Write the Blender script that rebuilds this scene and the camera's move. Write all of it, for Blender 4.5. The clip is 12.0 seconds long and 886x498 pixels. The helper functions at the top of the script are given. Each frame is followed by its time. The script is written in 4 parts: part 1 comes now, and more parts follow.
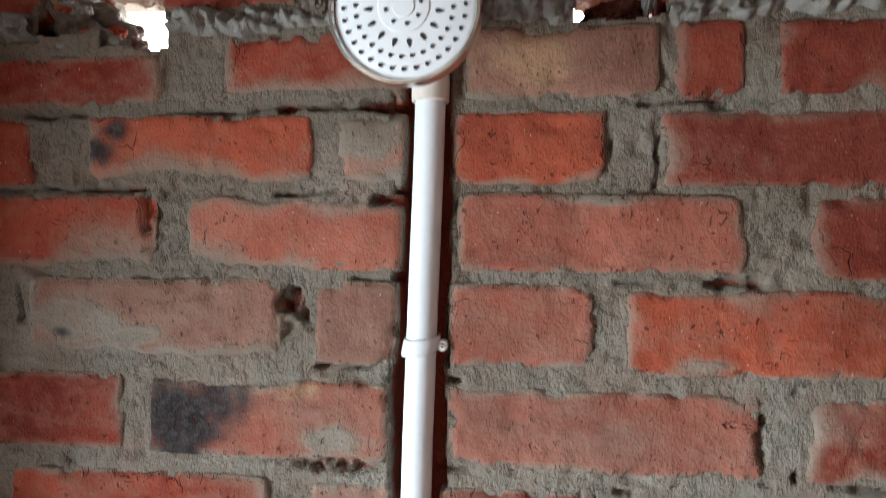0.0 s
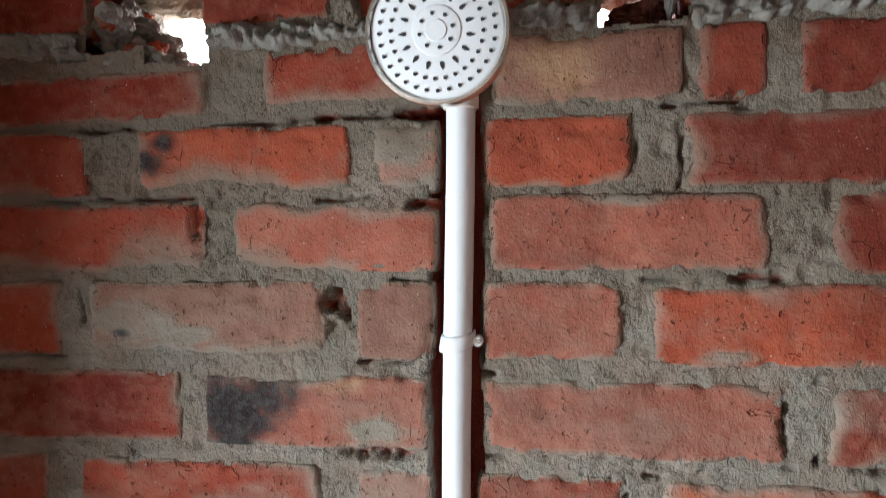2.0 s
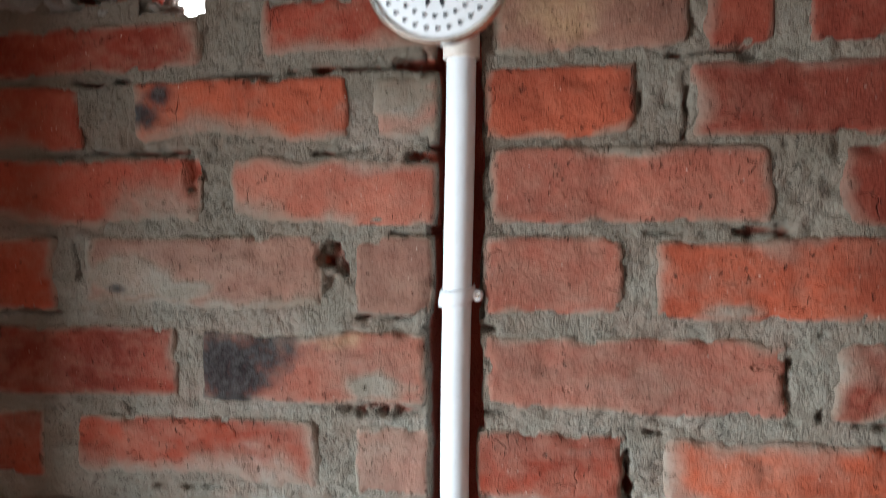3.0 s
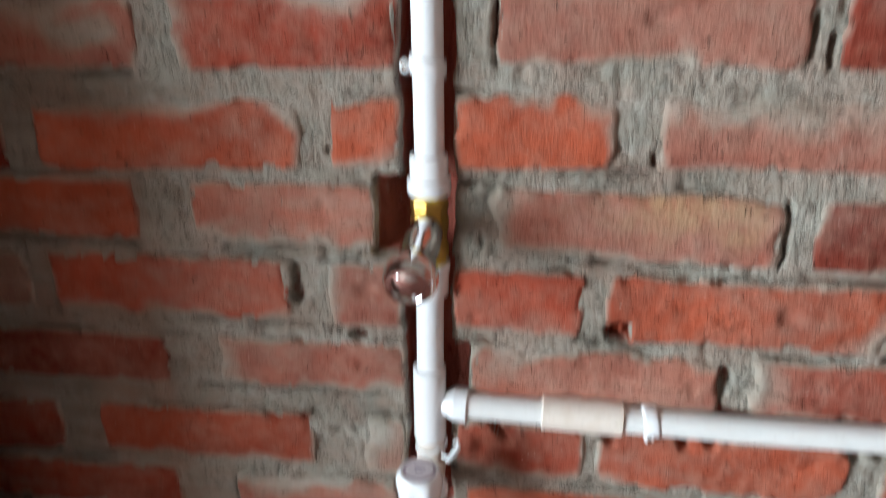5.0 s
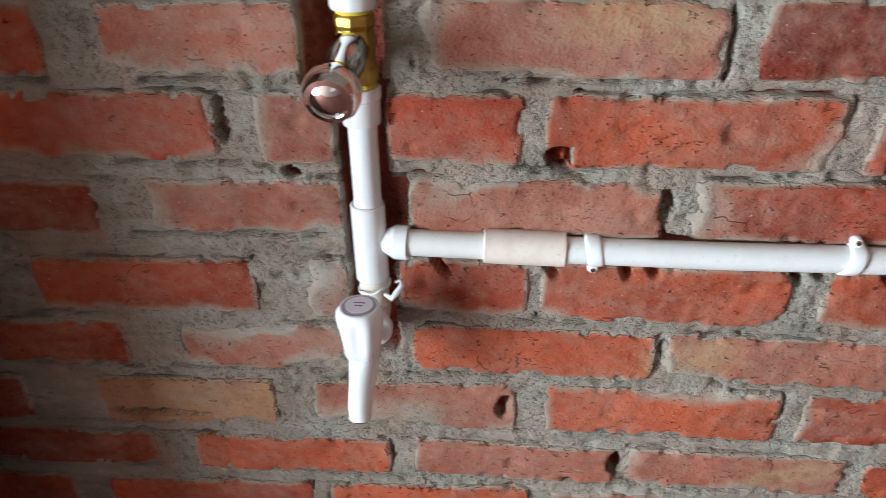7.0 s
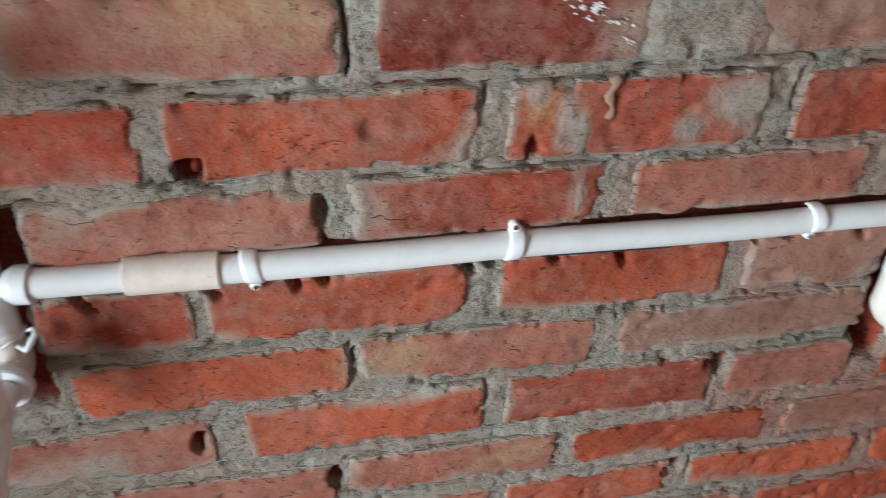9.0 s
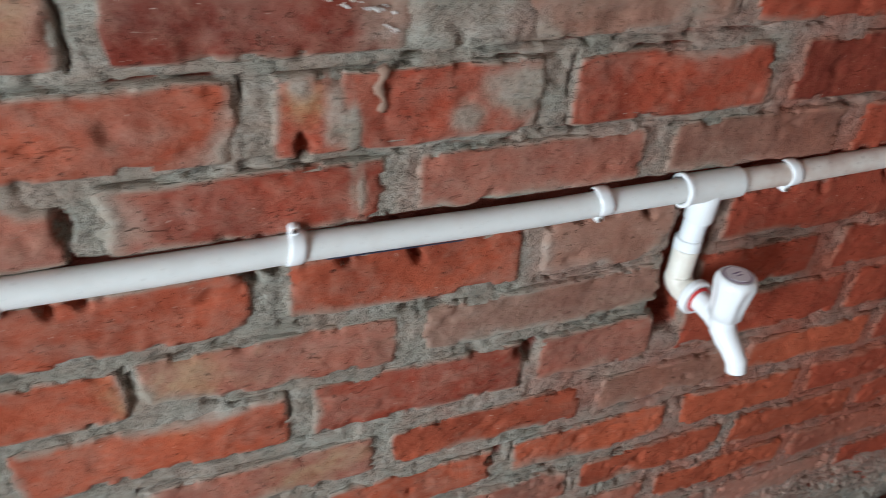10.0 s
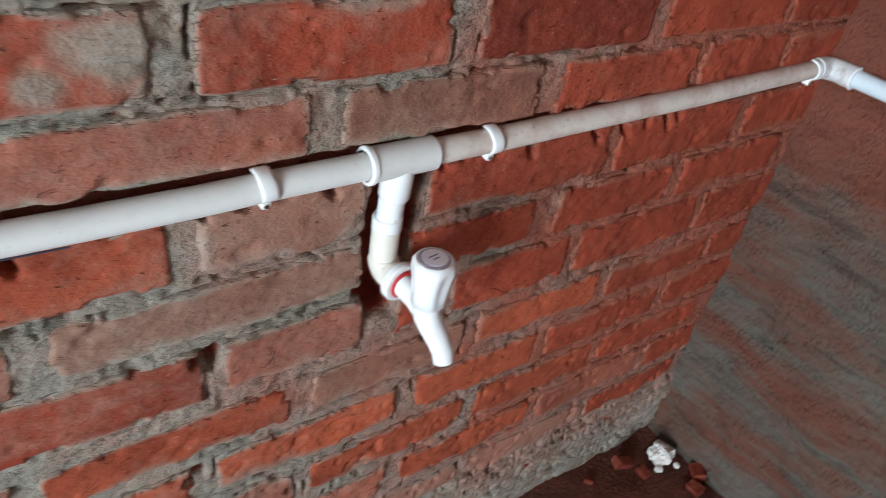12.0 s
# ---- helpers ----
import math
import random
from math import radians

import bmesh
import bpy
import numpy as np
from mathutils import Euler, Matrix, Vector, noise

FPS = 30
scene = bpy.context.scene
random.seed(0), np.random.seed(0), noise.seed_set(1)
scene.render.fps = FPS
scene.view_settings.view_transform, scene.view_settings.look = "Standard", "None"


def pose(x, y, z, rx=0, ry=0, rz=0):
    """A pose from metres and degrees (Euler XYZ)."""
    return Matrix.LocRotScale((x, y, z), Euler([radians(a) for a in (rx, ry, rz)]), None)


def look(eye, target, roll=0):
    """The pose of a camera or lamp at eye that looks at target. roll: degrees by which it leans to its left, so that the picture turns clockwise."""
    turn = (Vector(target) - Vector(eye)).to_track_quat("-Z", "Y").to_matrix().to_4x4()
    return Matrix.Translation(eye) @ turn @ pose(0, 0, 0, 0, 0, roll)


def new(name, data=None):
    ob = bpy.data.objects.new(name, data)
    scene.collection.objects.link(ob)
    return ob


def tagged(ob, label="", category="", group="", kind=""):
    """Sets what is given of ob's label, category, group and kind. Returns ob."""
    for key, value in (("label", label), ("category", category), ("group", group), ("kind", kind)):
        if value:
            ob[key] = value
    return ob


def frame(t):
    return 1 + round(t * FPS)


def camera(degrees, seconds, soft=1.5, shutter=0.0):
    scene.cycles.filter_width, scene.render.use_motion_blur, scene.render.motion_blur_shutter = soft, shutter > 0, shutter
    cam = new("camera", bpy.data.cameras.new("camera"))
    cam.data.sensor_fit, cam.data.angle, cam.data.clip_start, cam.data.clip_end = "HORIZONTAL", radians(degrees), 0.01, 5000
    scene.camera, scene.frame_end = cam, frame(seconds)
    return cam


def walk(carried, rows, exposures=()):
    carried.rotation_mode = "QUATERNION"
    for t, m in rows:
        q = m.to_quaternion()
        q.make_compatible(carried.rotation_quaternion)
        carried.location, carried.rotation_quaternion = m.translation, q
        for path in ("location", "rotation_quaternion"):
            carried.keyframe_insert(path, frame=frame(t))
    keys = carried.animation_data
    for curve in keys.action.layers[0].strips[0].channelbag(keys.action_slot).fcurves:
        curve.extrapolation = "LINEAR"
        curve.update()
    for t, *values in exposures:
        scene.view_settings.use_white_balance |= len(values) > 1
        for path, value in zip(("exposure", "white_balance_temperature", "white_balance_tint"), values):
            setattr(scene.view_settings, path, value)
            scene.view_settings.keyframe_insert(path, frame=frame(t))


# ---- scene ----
# The plan below is drawn with bricks 0.205 long; the real ones, beside a 25 mm pipe, are 0.245 m.
SCALE = 1.2

cam = camera(64.0, 12.0, 0.5, 0.6)
PATH = [
    (0, (0.088, -0.491, 1.299), (-0.164, 1.492, 1.338), 0.7),
    (0.5, (0.09, -0.5, 1.323), (-0.165, 1.48, 1.43), 0.8),
    (1, (0.095, -0.512, 1.333), (-0.14, 1.469, 1.478), 0.7),
    (1.5, (0.089, -0.518, 1.332), (-0.18, 1.462, 1.403), 0.2),
    (2, (0.085, -0.517, 1.323), (-0.236, 1.457, 1.271), -0.7),
    (2.5, (0.087, -0.51, 1.319), (-0.233, 1.462, 1.223), -0.8),
    (2.7, (0.085, -0.511, 1.321), (-0.24, 1.46, 1.237), -0.8),
    (4.3, (0.091, -0.497, 1.039), (-0.224, 1.469, 0.86), 2.2),
    (4.5, (0.087, -0.498, 1.031), (-0.25, 1.437, 0.657), 1.1),
    (5, (0.086, -0.48, 0.96), (-0.16, 1.341, 0.173), -0.1),
    (5.5, (0.09, -0.479, 0.914), (-0.145, 1.23, -0.098), -0.6),
    (6, (0.096, -0.481, 0.902), (-0.127, 1.214, -0.135), -0.9),
    (6.5, (0.106, -0.482, 0.901), (-0.088, 1.216, -0.138), -1.0),
    (6.7, (0.108, -0.482, 0.903), (-0.092, 1.218, -0.131), -1.2),
    (8.3, (0.204, -0.446, 0.898), (0.381, 1.239, -0.166), 0.9),
    (8.5, (0.215, -0.443, 0.896), (0.424, 1.239, -0.166), 0.7),
    (9, (0.241, -0.435, 0.898), (0.552, 1.221, -0.181), 0.8),
    (9.5, (0.269, -0.429, 0.893), (0.756, 1.171, -0.204), 2.5),
    (10, (0.31, -0.421, 0.894), (0.962, 1.116, -0.208), 3.8),
    (10.5, (0.349, -0.403, 0.9), (1.166, 1.049, -0.206), 5.3),
    (11, (0.393, -0.407, 0.895), (1.29, 0.947, -0.272), 3.0),
    (11.5, (0.422, -0.407, 0.89), (1.383, 0.877, -0.305), 6.3),
    (12, (0.458, -0.391, 0.881), (1.514, 0.838, -0.291), 10.5),
]
EXPOSURES = [(0.0, 0.84), (2.7, 0.88), (4.3, 0.70), (5.3, 0.88), (6.7, 0.86), (9.0, 0.62), (10.5, 0.44), (12.0, 0.64)]
walk(cam, [(t, look(Vector(eye) * SCALE, Vector(target) * SCALE, roll)) for t, eye, target, roll in PATH], EXPOSURES)


# ---- light ----
world = bpy.data.worlds.new("world")
scene.world = world
world.use_nodes = True
wn = world.node_tree
sky = wn.nodes.new("ShaderNodeTexSky")
sky.sky_type = "NISHITA"
sky.sun_disc = False
sky.sun_elevation, sky.sun_rotation = radians(40), radians(17)
sky.ozone_density, sky.dust_density = 2.0, 1.0
wn.links.new(sky.outputs[0], wn.nodes["Background"].inputs[0])
wn.nodes["Background"].inputs[1].default_value = 0.06

# high hazy sun from beyond the brick wall; it reaches the room only by the gaps under the ceiling
sun = new("sun", bpy.data.lights.new("sun", "SUN"))
sun.data.energy, sun.data.angle, sun.data.color = 2.5, radians(3), (1.0, 0.96, 0.90)
sun.matrix_world = look((0.25, 0.80, 0.70), (0.0, 0.0, 0.0))

# daylight of the wide entrance, two metres to the left and behind
ENTRY_X, ENTRY_Y0, ENTRY_Y1, ENTRY_Z = -1.95, -2.15, -0.95, 1.45
daylight = new("entrance_daylight", bpy.data.lights.new("entrance_daylight", "AREA"))
daylight.data.shape, daylight.data.size, daylight.data.size_y = "RECTANGLE", (ENTRY_Y1 - ENTRY_Y0) * SCALE, ENTRY_Z * SCALE
daylight.data.energy, daylight.data.color = 150.0, (0.74, 0.90, 1.0)
door_mid = Vector((ENTRY_X, (ENTRY_Y0 + ENTRY_Y1) / 2, ENTRY_Z / 2)) * SCALE
daylight.matrix_world = look(door_mid, door_mid + Vector((1, 0, 0)))


# ---- material helpers ----
def nodes_of(name):
    m = bpy.data.materials.new(name)
    m.use_nodes = True
    nt = m.node_tree
    return m, nt, nt.nodes["Principled BSDF"]


def link(nt, a, b):
    nt.links.new(a, b)


def noise_tex(nt, vec, scale, detail=4.0, rough=0.55, dist=0.0):
    n = nt.nodes.new("ShaderNodeTexNoise")
    n.inputs["Scale"].default_value, n.inputs["Detail"].default_value = scale, detail
    n.inputs["Roughness"].default_value, n.inputs["Distortion"].default_value = rough, dist
    if vec is not None:
        link(nt, vec, n.inputs["Vector"])
    return n.outputs["Fac"]


def ramp(nt, fac, a, b, ca=(0, 0, 0, 1), cb=(1, 1, 1, 1)):
    r = nt.nodes.new("ShaderNodeValToRGB")
    e = r.color_ramp.elements
    e[0].position, e[1].position, e[0].color, e[1].color = a, b, ca, cb
    link(nt, fac, r.inputs[0])
    return r.outputs[0]


def calc(nt, op, a, b=None, clamp=False):
    n = nt.nodes.new("ShaderNodeMath")
    n.operation, n.use_clamp = op, clamp
    for i, v in enumerate((a, b)):
        if v is None:
            continue
        if isinstance(v, (int, float)):
            n.inputs[i].default_value = v
        else:
            link(nt, v, n.inputs[i])
    return n.outputs[0]


def mix(nt, fac, a, b, blend="MIX"):
    n = nt.nodes.new("ShaderNodeMix")
    n.data_type, n.blend_type = "RGBA", blend
    for i, v in ((0, fac), (6, a), (7, b)):
        if isinstance(v, (int, float)):
            n.inputs[i].default_value = v
        elif isinstance(v, tuple):
            n.inputs[i].default_value = (*v, 1.0) if len(v) == 3 else v
        else:
            link(nt, v, n.inputs[i])
    return n.outputs[2]


def bump(nt, bs, height, strength, distance):
    b = nt.nodes.new("ShaderNodeBump")
    b.inputs["Strength"].default_value, b.inputs["Distance"].default_value = strength, distance * SCALE
    link(nt, height, b.inputs["Height"])
    link(nt, b.outputs[0], bs.inputs["Normal"])


def world_place(nt):
    """The place on the plan, as the patterns use it."""
    n = nt.nodes.new("ShaderNodeVectorMath")
    n.operation = "SCALE"
    n.inputs["Scale"].default_value = 1.0 / SCALE
    link(nt, nt.nodes.new("ShaderNodeNewGeometry").outputs["Position"], n.inputs[0])
    return n.outputs[0]


def mortar_colour(nt, pos, wash=None):
    """Grey cement: cloudy patches, trowel drag, sand grain. wash: where brick-red slurry has run over it."""
    st = nt.nodes.new("ShaderNodeMapping")
    st.inputs["Scale"].default_value = (0.28, 0.28, 1.6)
    link(nt, pos, st.inputs["Vector"])
    drag = noise_tex(nt, st.outputs[0], 34.0, 5.0, 0.65, 0.5)
    big = noise_tex(nt, pos, 9.0, 4.0, 0.6)
    mid = noise_tex(nt, pos, 75.0, 6.0, 0.7)
    grain = noise_tex(nt, pos, 850.0, 2.0, 0.6)
    c = mix(nt, ramp(nt, big, 0.32, 0.68), (0.235, 0.200, 0.156), (0.39, 0.352, 0.292))
    c = mix(nt, calc(nt, "MULTIPLY", ramp(nt, drag, 0.48, 0.72), 0.5), c, (0.52, 0.49, 0.43))
    c = mix(nt, calc(nt, "MULTIPLY", calc(nt, "SUBTRACT", 1.0, ramp(nt, drag, 0.28, 0.44)), 0.28), c, (0.095, 0.080, 0.064))
    c = mix(nt, calc(nt, "MULTIPLY", ramp(nt, mid, 0.56, 0.74), 0.4), c, (0.54, 0.515, 0.46))
    c = mix(nt, calc(nt, "MULTIPLY", calc(nt, "SUBTRACT", 1.0, ramp(nt, grain, 0.24, 0.40)), 0.45), c, (0.17, 0.15, 0.125))
    # faint brick dust
    c = mix(nt, calc(nt, "MULTIPLY", ramp(nt, noise_tex(nt, pos, 21.0, 5.0, 0.7), 0.42, 0.70), 0.5), c, (0.40, 0.215, 0.155))
    # cement turns browner towards the upper courses, in cloudy patches
    height = nt.nodes.new("ShaderNodeSeparateXYZ")
    link(nt, pos, height.inputs[0])
    upper_brown = calc(nt, "ADD", calc(nt, "MULTIPLY", calc(nt, "SUBTRACT", height.outputs[2], 1.02), 3.0), calc(nt, "MULTIPLY", calc(nt, "SUBTRACT", big, 0.5), 3.5), True)
    # brown stain on the upper right, with that corner's shade mixed into it
    stain = nt.nodes.new("ShaderNodeVectorMath")
    stain.operation = "DISTANCE"
    link(nt, pos, stain.inputs[0])
    stain.inputs[1].default_value = (0.30, 0.0, 1.43)
    corner_dim = ramp(nt, calc(nt, "ADD", stain.outputs["Value"], calc(nt, "MULTIPLY", calc(nt, "SUBTRACT", big, 0.5), 0.22)), 0.10, 0.21, (1, 1, 1, 1), (0, 0, 0, 1))
    c = mix(nt, calc(nt, "MULTIPLY", calc(nt, "MAXIMUM", upper_brown, corner_dim), 0.66), c, (0.130, 0.092, 0.058))
    if wash:
        sep = nt.nodes.new("ShaderNodeSeparateXYZ")
        link(nt, pos, sep.inputs[0])
        axis, start, rate = wash
        w = calc(nt, "ADD", calc(nt, "MULTIPLY", calc(nt, "SUBTRACT", sep.outputs[axis], start), rate), calc(nt, "MULTIPLY", calc(nt, "SUBTRACT", big, 0.5), 3.0), True)
        if axis == 0:
            w = calc(nt, "MULTIPLY", w, ramp(nt, calc(nt, "ADD", sep.outputs[2], calc(nt, "MULTIPLY", calc(nt, "SUBTRACT", mid, 0.5), 0.3)), 0.0, 0.20))
        c = mix(nt, calc(nt, "MULTIPLY", w, 0.92), c, (0.36, 0.084, 0.044))
    return c, mid, grain, drag


def mortar_material(name, wash=None, soiled_dim=False):
    m, nt, bs = nodes_of(name)
    pos = world_place(nt)
    c, mid, grain, drag = mortar_colour(nt, pos, wash)
    pit = noise_tex(nt, pos, 200.0, 4.0, 0.75)
    # crumbly places, in clusters, more of them in the older lower courses
    sep = nt.nodes.new("ShaderNodeSeparateXYZ")
    link(nt, pos, sep.inputs[0])
    low = calc(nt, "MULTIPLY", ramp(nt, sep.outputs[2], 0.80, 1.05, (1, 1, 1, 1), (0, 0, 0, 1)), 0.0 if soiled_dim else 0.045)
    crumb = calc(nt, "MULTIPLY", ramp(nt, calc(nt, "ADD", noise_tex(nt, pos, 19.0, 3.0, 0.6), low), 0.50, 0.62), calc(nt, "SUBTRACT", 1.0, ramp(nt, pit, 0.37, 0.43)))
    crumb = calc(nt, "MULTIPLY", crumb, 0.25 if soiled_dim else 1.0)
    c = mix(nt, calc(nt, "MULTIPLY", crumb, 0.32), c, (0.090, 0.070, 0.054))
    if soiled_dim:
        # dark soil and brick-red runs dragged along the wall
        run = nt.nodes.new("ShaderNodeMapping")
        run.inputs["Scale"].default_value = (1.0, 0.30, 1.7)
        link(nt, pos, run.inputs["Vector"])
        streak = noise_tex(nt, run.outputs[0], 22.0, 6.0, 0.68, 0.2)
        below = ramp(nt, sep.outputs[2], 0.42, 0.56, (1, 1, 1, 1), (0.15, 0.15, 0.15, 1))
        # the side wall's dimness painted in, mostly on its lower part
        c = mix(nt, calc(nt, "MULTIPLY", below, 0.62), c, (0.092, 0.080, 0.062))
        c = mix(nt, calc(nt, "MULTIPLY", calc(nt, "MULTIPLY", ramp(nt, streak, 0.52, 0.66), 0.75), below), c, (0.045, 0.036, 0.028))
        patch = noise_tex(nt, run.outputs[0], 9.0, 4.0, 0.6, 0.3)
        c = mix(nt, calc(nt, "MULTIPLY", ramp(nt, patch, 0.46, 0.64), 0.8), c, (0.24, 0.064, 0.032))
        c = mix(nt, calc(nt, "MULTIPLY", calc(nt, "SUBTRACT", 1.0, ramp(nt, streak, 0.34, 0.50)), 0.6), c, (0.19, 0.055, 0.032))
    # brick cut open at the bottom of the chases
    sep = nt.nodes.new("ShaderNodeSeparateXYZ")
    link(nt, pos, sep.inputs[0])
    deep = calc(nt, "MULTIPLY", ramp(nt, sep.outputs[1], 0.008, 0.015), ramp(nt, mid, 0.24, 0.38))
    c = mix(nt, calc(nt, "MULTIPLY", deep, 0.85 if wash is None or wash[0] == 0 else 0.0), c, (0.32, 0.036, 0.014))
    link(nt, c, bs.inputs["Base Color"])
    bs.inputs["Roughness"].default_value = 0.93
    h = calc(nt, "ADD", calc(nt, "ADD", mid, calc(nt, "MULTIPLY", drag, 0.18)), calc(nt, "SUBTRACT", calc(nt, "ADD", calc(nt, "MULTIPLY", grain, 0.12), calc(nt, "MULTIPLY", pit, 0.55)), calc(nt, "MULTIPLY", crumb, 0.9)))
    bump(nt, bs, h, 1.0, 0.013 if soiled_dim else 0.0060)
    return m


def brick_material(name):
    """Fired clay. Object colour gives the tint, its alpha the haze of cement over the whole face; the face's own
    attributes say where cement is smeared, where the fire left soot and where the clay is ochre."""
    m, nt, bs = nodes_of(name)
    pos = world_place(nt)
    info = nt.nodes.new("ShaderNodeObjectInfo")

    def attribute(key):
        a = nt.nodes.new("ShaderNodeAttribute")
        a.attribute_name = key
        return a.outputs["Fac"]
    shift = nt.nodes.new("ShaderNodeVectorMath")
    shift.operation = "ADD"
    link(nt, pos, shift.inputs[0])
    link(nt, info.outputs["Random"], shift.inputs[1])
    p = shift.outputs[0]
    big = noise_tex(nt, p, 14.0, 4.0, 0.6, 0.4)
    mid = noise_tex(nt, p, 85.0, 5.0, 0.65)
    fine = noise_tex(nt, p, 520.0, 3.0, 0.6)
    crisp = noise_tex(nt, p, 165.0, 3.0, 0.6)
    tint = mix(nt, 1.0, info.outputs["Color"], ramp(nt, info.outputs["Random"], 0.0, 1.0, (0.84, 0.80, 0.82, 1), (1.12, 1.10, 1.06, 1)), "MULTIPLY")
    c = mix(nt, ramp(nt, big, 0.28, 0.68), mix(nt, 1.0, tint, (0.58, 0.50, 0.50), "MULTIPLY"), mix(nt, 1.0, tint, (1.10, 1.06, 1.04), "MULTIPLY"))
    c = mix(nt, calc(nt, "MULTIPLY", ramp(nt, mid, 0.45, 0.75), 0.20), c, (0.50, 0.17, 0.095))
    c = mix(nt, calc(nt, "MULTIPLY", ramp(nt, fine, 0.60, 0.74), 0.16), c, (0.58, 0.32, 0.22))
    c = mix(nt, calc(nt, "MULTIPLY", attribute("ochre"), ramp(nt, mid, 0.25, 0.60)), c, (0.42, 0.235, 0.115))
    spots = noise_tex(nt, p, 300.0, 2.0, 0.5)
    chipped = ramp(nt, noise_tex(nt, p, 22.0, 2.0, 0.5), 0.56, 0.66)
    pits = ramp(nt, calc(nt, "ADD", spots, calc(nt, "MULTIPLY", chipped, 0.08)), 0.72, 0.77)
    crumb = ramp(nt, calc(nt, "ADD", crisp, calc(nt, "MULTIPLY", attribute("edge"), 0.16)), 0.68, 0.73)
    pits = calc(nt, "MAXIMUM", pits, crumb)
    c = mix(nt, calc(nt, "MULTIPLY", pits, 0.65), c, (0.085, 0.028, 0.018))
    specks = ramp(nt, noise_tex(nt, p, 430.0, 1.0, 0.5), 0.765, 0.79)
    c = mix(nt, calc(nt, "MULTIPLY", specks, 0.6), c, (0.74, 0.60, 0.50))
    # thin wandering cracks, here and there
    warp = nt.nodes.new("ShaderNodeTexNoise")
    warp.inputs["Scale"].default_value, warp.inputs["Detail"].default_value = 45.0, 4.0
    link(nt, p, warp.inputs["Vector"])
    bent = nt.nodes.new("ShaderNodeVectorMath")
    bent.operation = "MULTIPLY_ADD"
    link(nt, warp.outputs["Color"], bent.inputs[0])
    bent.inputs[1].default_value = (0.026, 0.026, 0.026)
    link(nt, p, bent.inputs[2])
    cells = nt.nodes.new("ShaderNodeTexVoronoi")
    cells.feature = "DISTANCE_TO_EDGE"
    cells.inputs["Scale"].default_value = 24.0
    link(nt, bent.outputs[0], cells.inputs["Vector"])
    crack = calc(nt, "MULTIPLY", calc(nt, "SUBTRACT", 1.0, ramp(nt, cells.outputs["Distance"], 0.002, 0.012)), ramp(nt, noise_tex(nt, p, 15.0, 3.0, 0.6), 0.63, 0.72))
    c = mix(nt, calc(nt, "MULTIPLY", crack, 0.4), c, (0.06, 0.024, 0.016))
    # smeared cement: a thin haze that fades in from the joints, and opaque cement next to them
    st3 = nt.nodes.new("ShaderNodeMapping")
    st3.inputs["Scale"].default_value = (0.5, 0.5, 1.1)
    link(nt, p, st3.inputs["Vector"])
    patch = noise_tex(nt, st3.outputs[0], 24.0, 5.0, 0.62, 0.5)
    film = calc(nt, "ADD", calc(nt, "MULTIPLY", attribute("film"), 0.85), calc(nt, "MULTIPLY", calc(nt, "SUBTRACT", patch, 0.5), 0.85))
    film = calc(nt, "ADD", film, calc(nt, "ADD", calc(nt, "ADD", 0.02, calc(nt, "MULTIPLY", info.outputs["Alpha"], 0.80)), calc(nt, "MULTIPLY", calc(nt, "SUBTRACT", mid, 0.5), 0.5)))
    thick = ramp(nt, film, 0.60, 0.98)
    thin = calc(nt, "MULTIPLY", ramp(nt, film, 0.08, 0.62), 0.74)
    mc = mortar_colour(nt, pos, WASH)[0]
    c = mix(nt, thin, c, mix(nt, 0.62, (0.36, 0.17, 0.115), mc))
    c = mix(nt, calc(nt, "MULTIPLY", thick, 0.92), c, mc)
    # soot of the kiln
    soot = calc(nt, "ADD", attribute("soot"), calc(nt, "MULTIPLY", calc(nt, "SUBTRACT", crisp, 0.5), 0.7))
    c = mix(nt, calc(nt, "MULTIPLY", ramp(nt, soot, 0.15, 0.95), 0.95), c, mix(nt, ramp(nt, crisp, 0.45, 0.65), (0.016, 0.017, 0.018), (0.060, 0.058, 0.056)))
    # same patch under the slab: the upper right's shade painted over the bricks
    stain = nt.nodes.new("ShaderNodeVectorMath")
    stain.operation = "DISTANCE"
    link(nt, pos, stain.inputs[0])
    stain.inputs[1].default_value = (0.30, 0.0, 1.43)
    corner_dim = ramp(nt, calc(nt, "ADD", stain.outputs["Value"], calc(nt, "MULTIPLY", calc(nt, "SUBTRACT", big, 0.5), 0.18)), 0.09, 0.20, (1, 1, 1, 1), (0, 0, 0, 1))
    c = mix(nt, calc(nt, "MULTIPLY", corner_dim, 0.50), c, (0.135, 0.028, 0.016))
    # raw clay where the brick is cut or broken open, plus painted shade inside pits
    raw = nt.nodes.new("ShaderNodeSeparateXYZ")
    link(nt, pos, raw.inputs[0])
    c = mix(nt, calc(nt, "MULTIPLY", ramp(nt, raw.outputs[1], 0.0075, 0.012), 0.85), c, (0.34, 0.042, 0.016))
    link(nt, c, bs.inputs["Base Color"])
    bs.inputs["Roughness"].default_value = 0.86
    bs.inputs["Specular IOR Level"].default_value = 0.2
    h = calc(nt, "ADD", calc(nt, "MULTIPLY", mid, 0.28), calc(nt, "ADD", calc(nt, "MULTIPLY", calc(nt, "ADD", fine, calc(nt, "MULTIPLY", crisp, 1.1)), 0.15), calc(nt, "MULTIPLY", thick, 0.14)))
    st2 = nt.nodes.new("ShaderNodeMapping")
    st2.inputs["Scale"].default_value = (0.45, 0.45, 1.3)
    st2.inputs["Rotation"].default_value = (0, radians(14), 0)
    link(nt, p, st2.inputs["Vector"])
    gouge = ramp(nt, noise_tex(nt, st2.outputs[0], 120.0, 3.0, 0.7, 0.6), 0.63, 0.70)
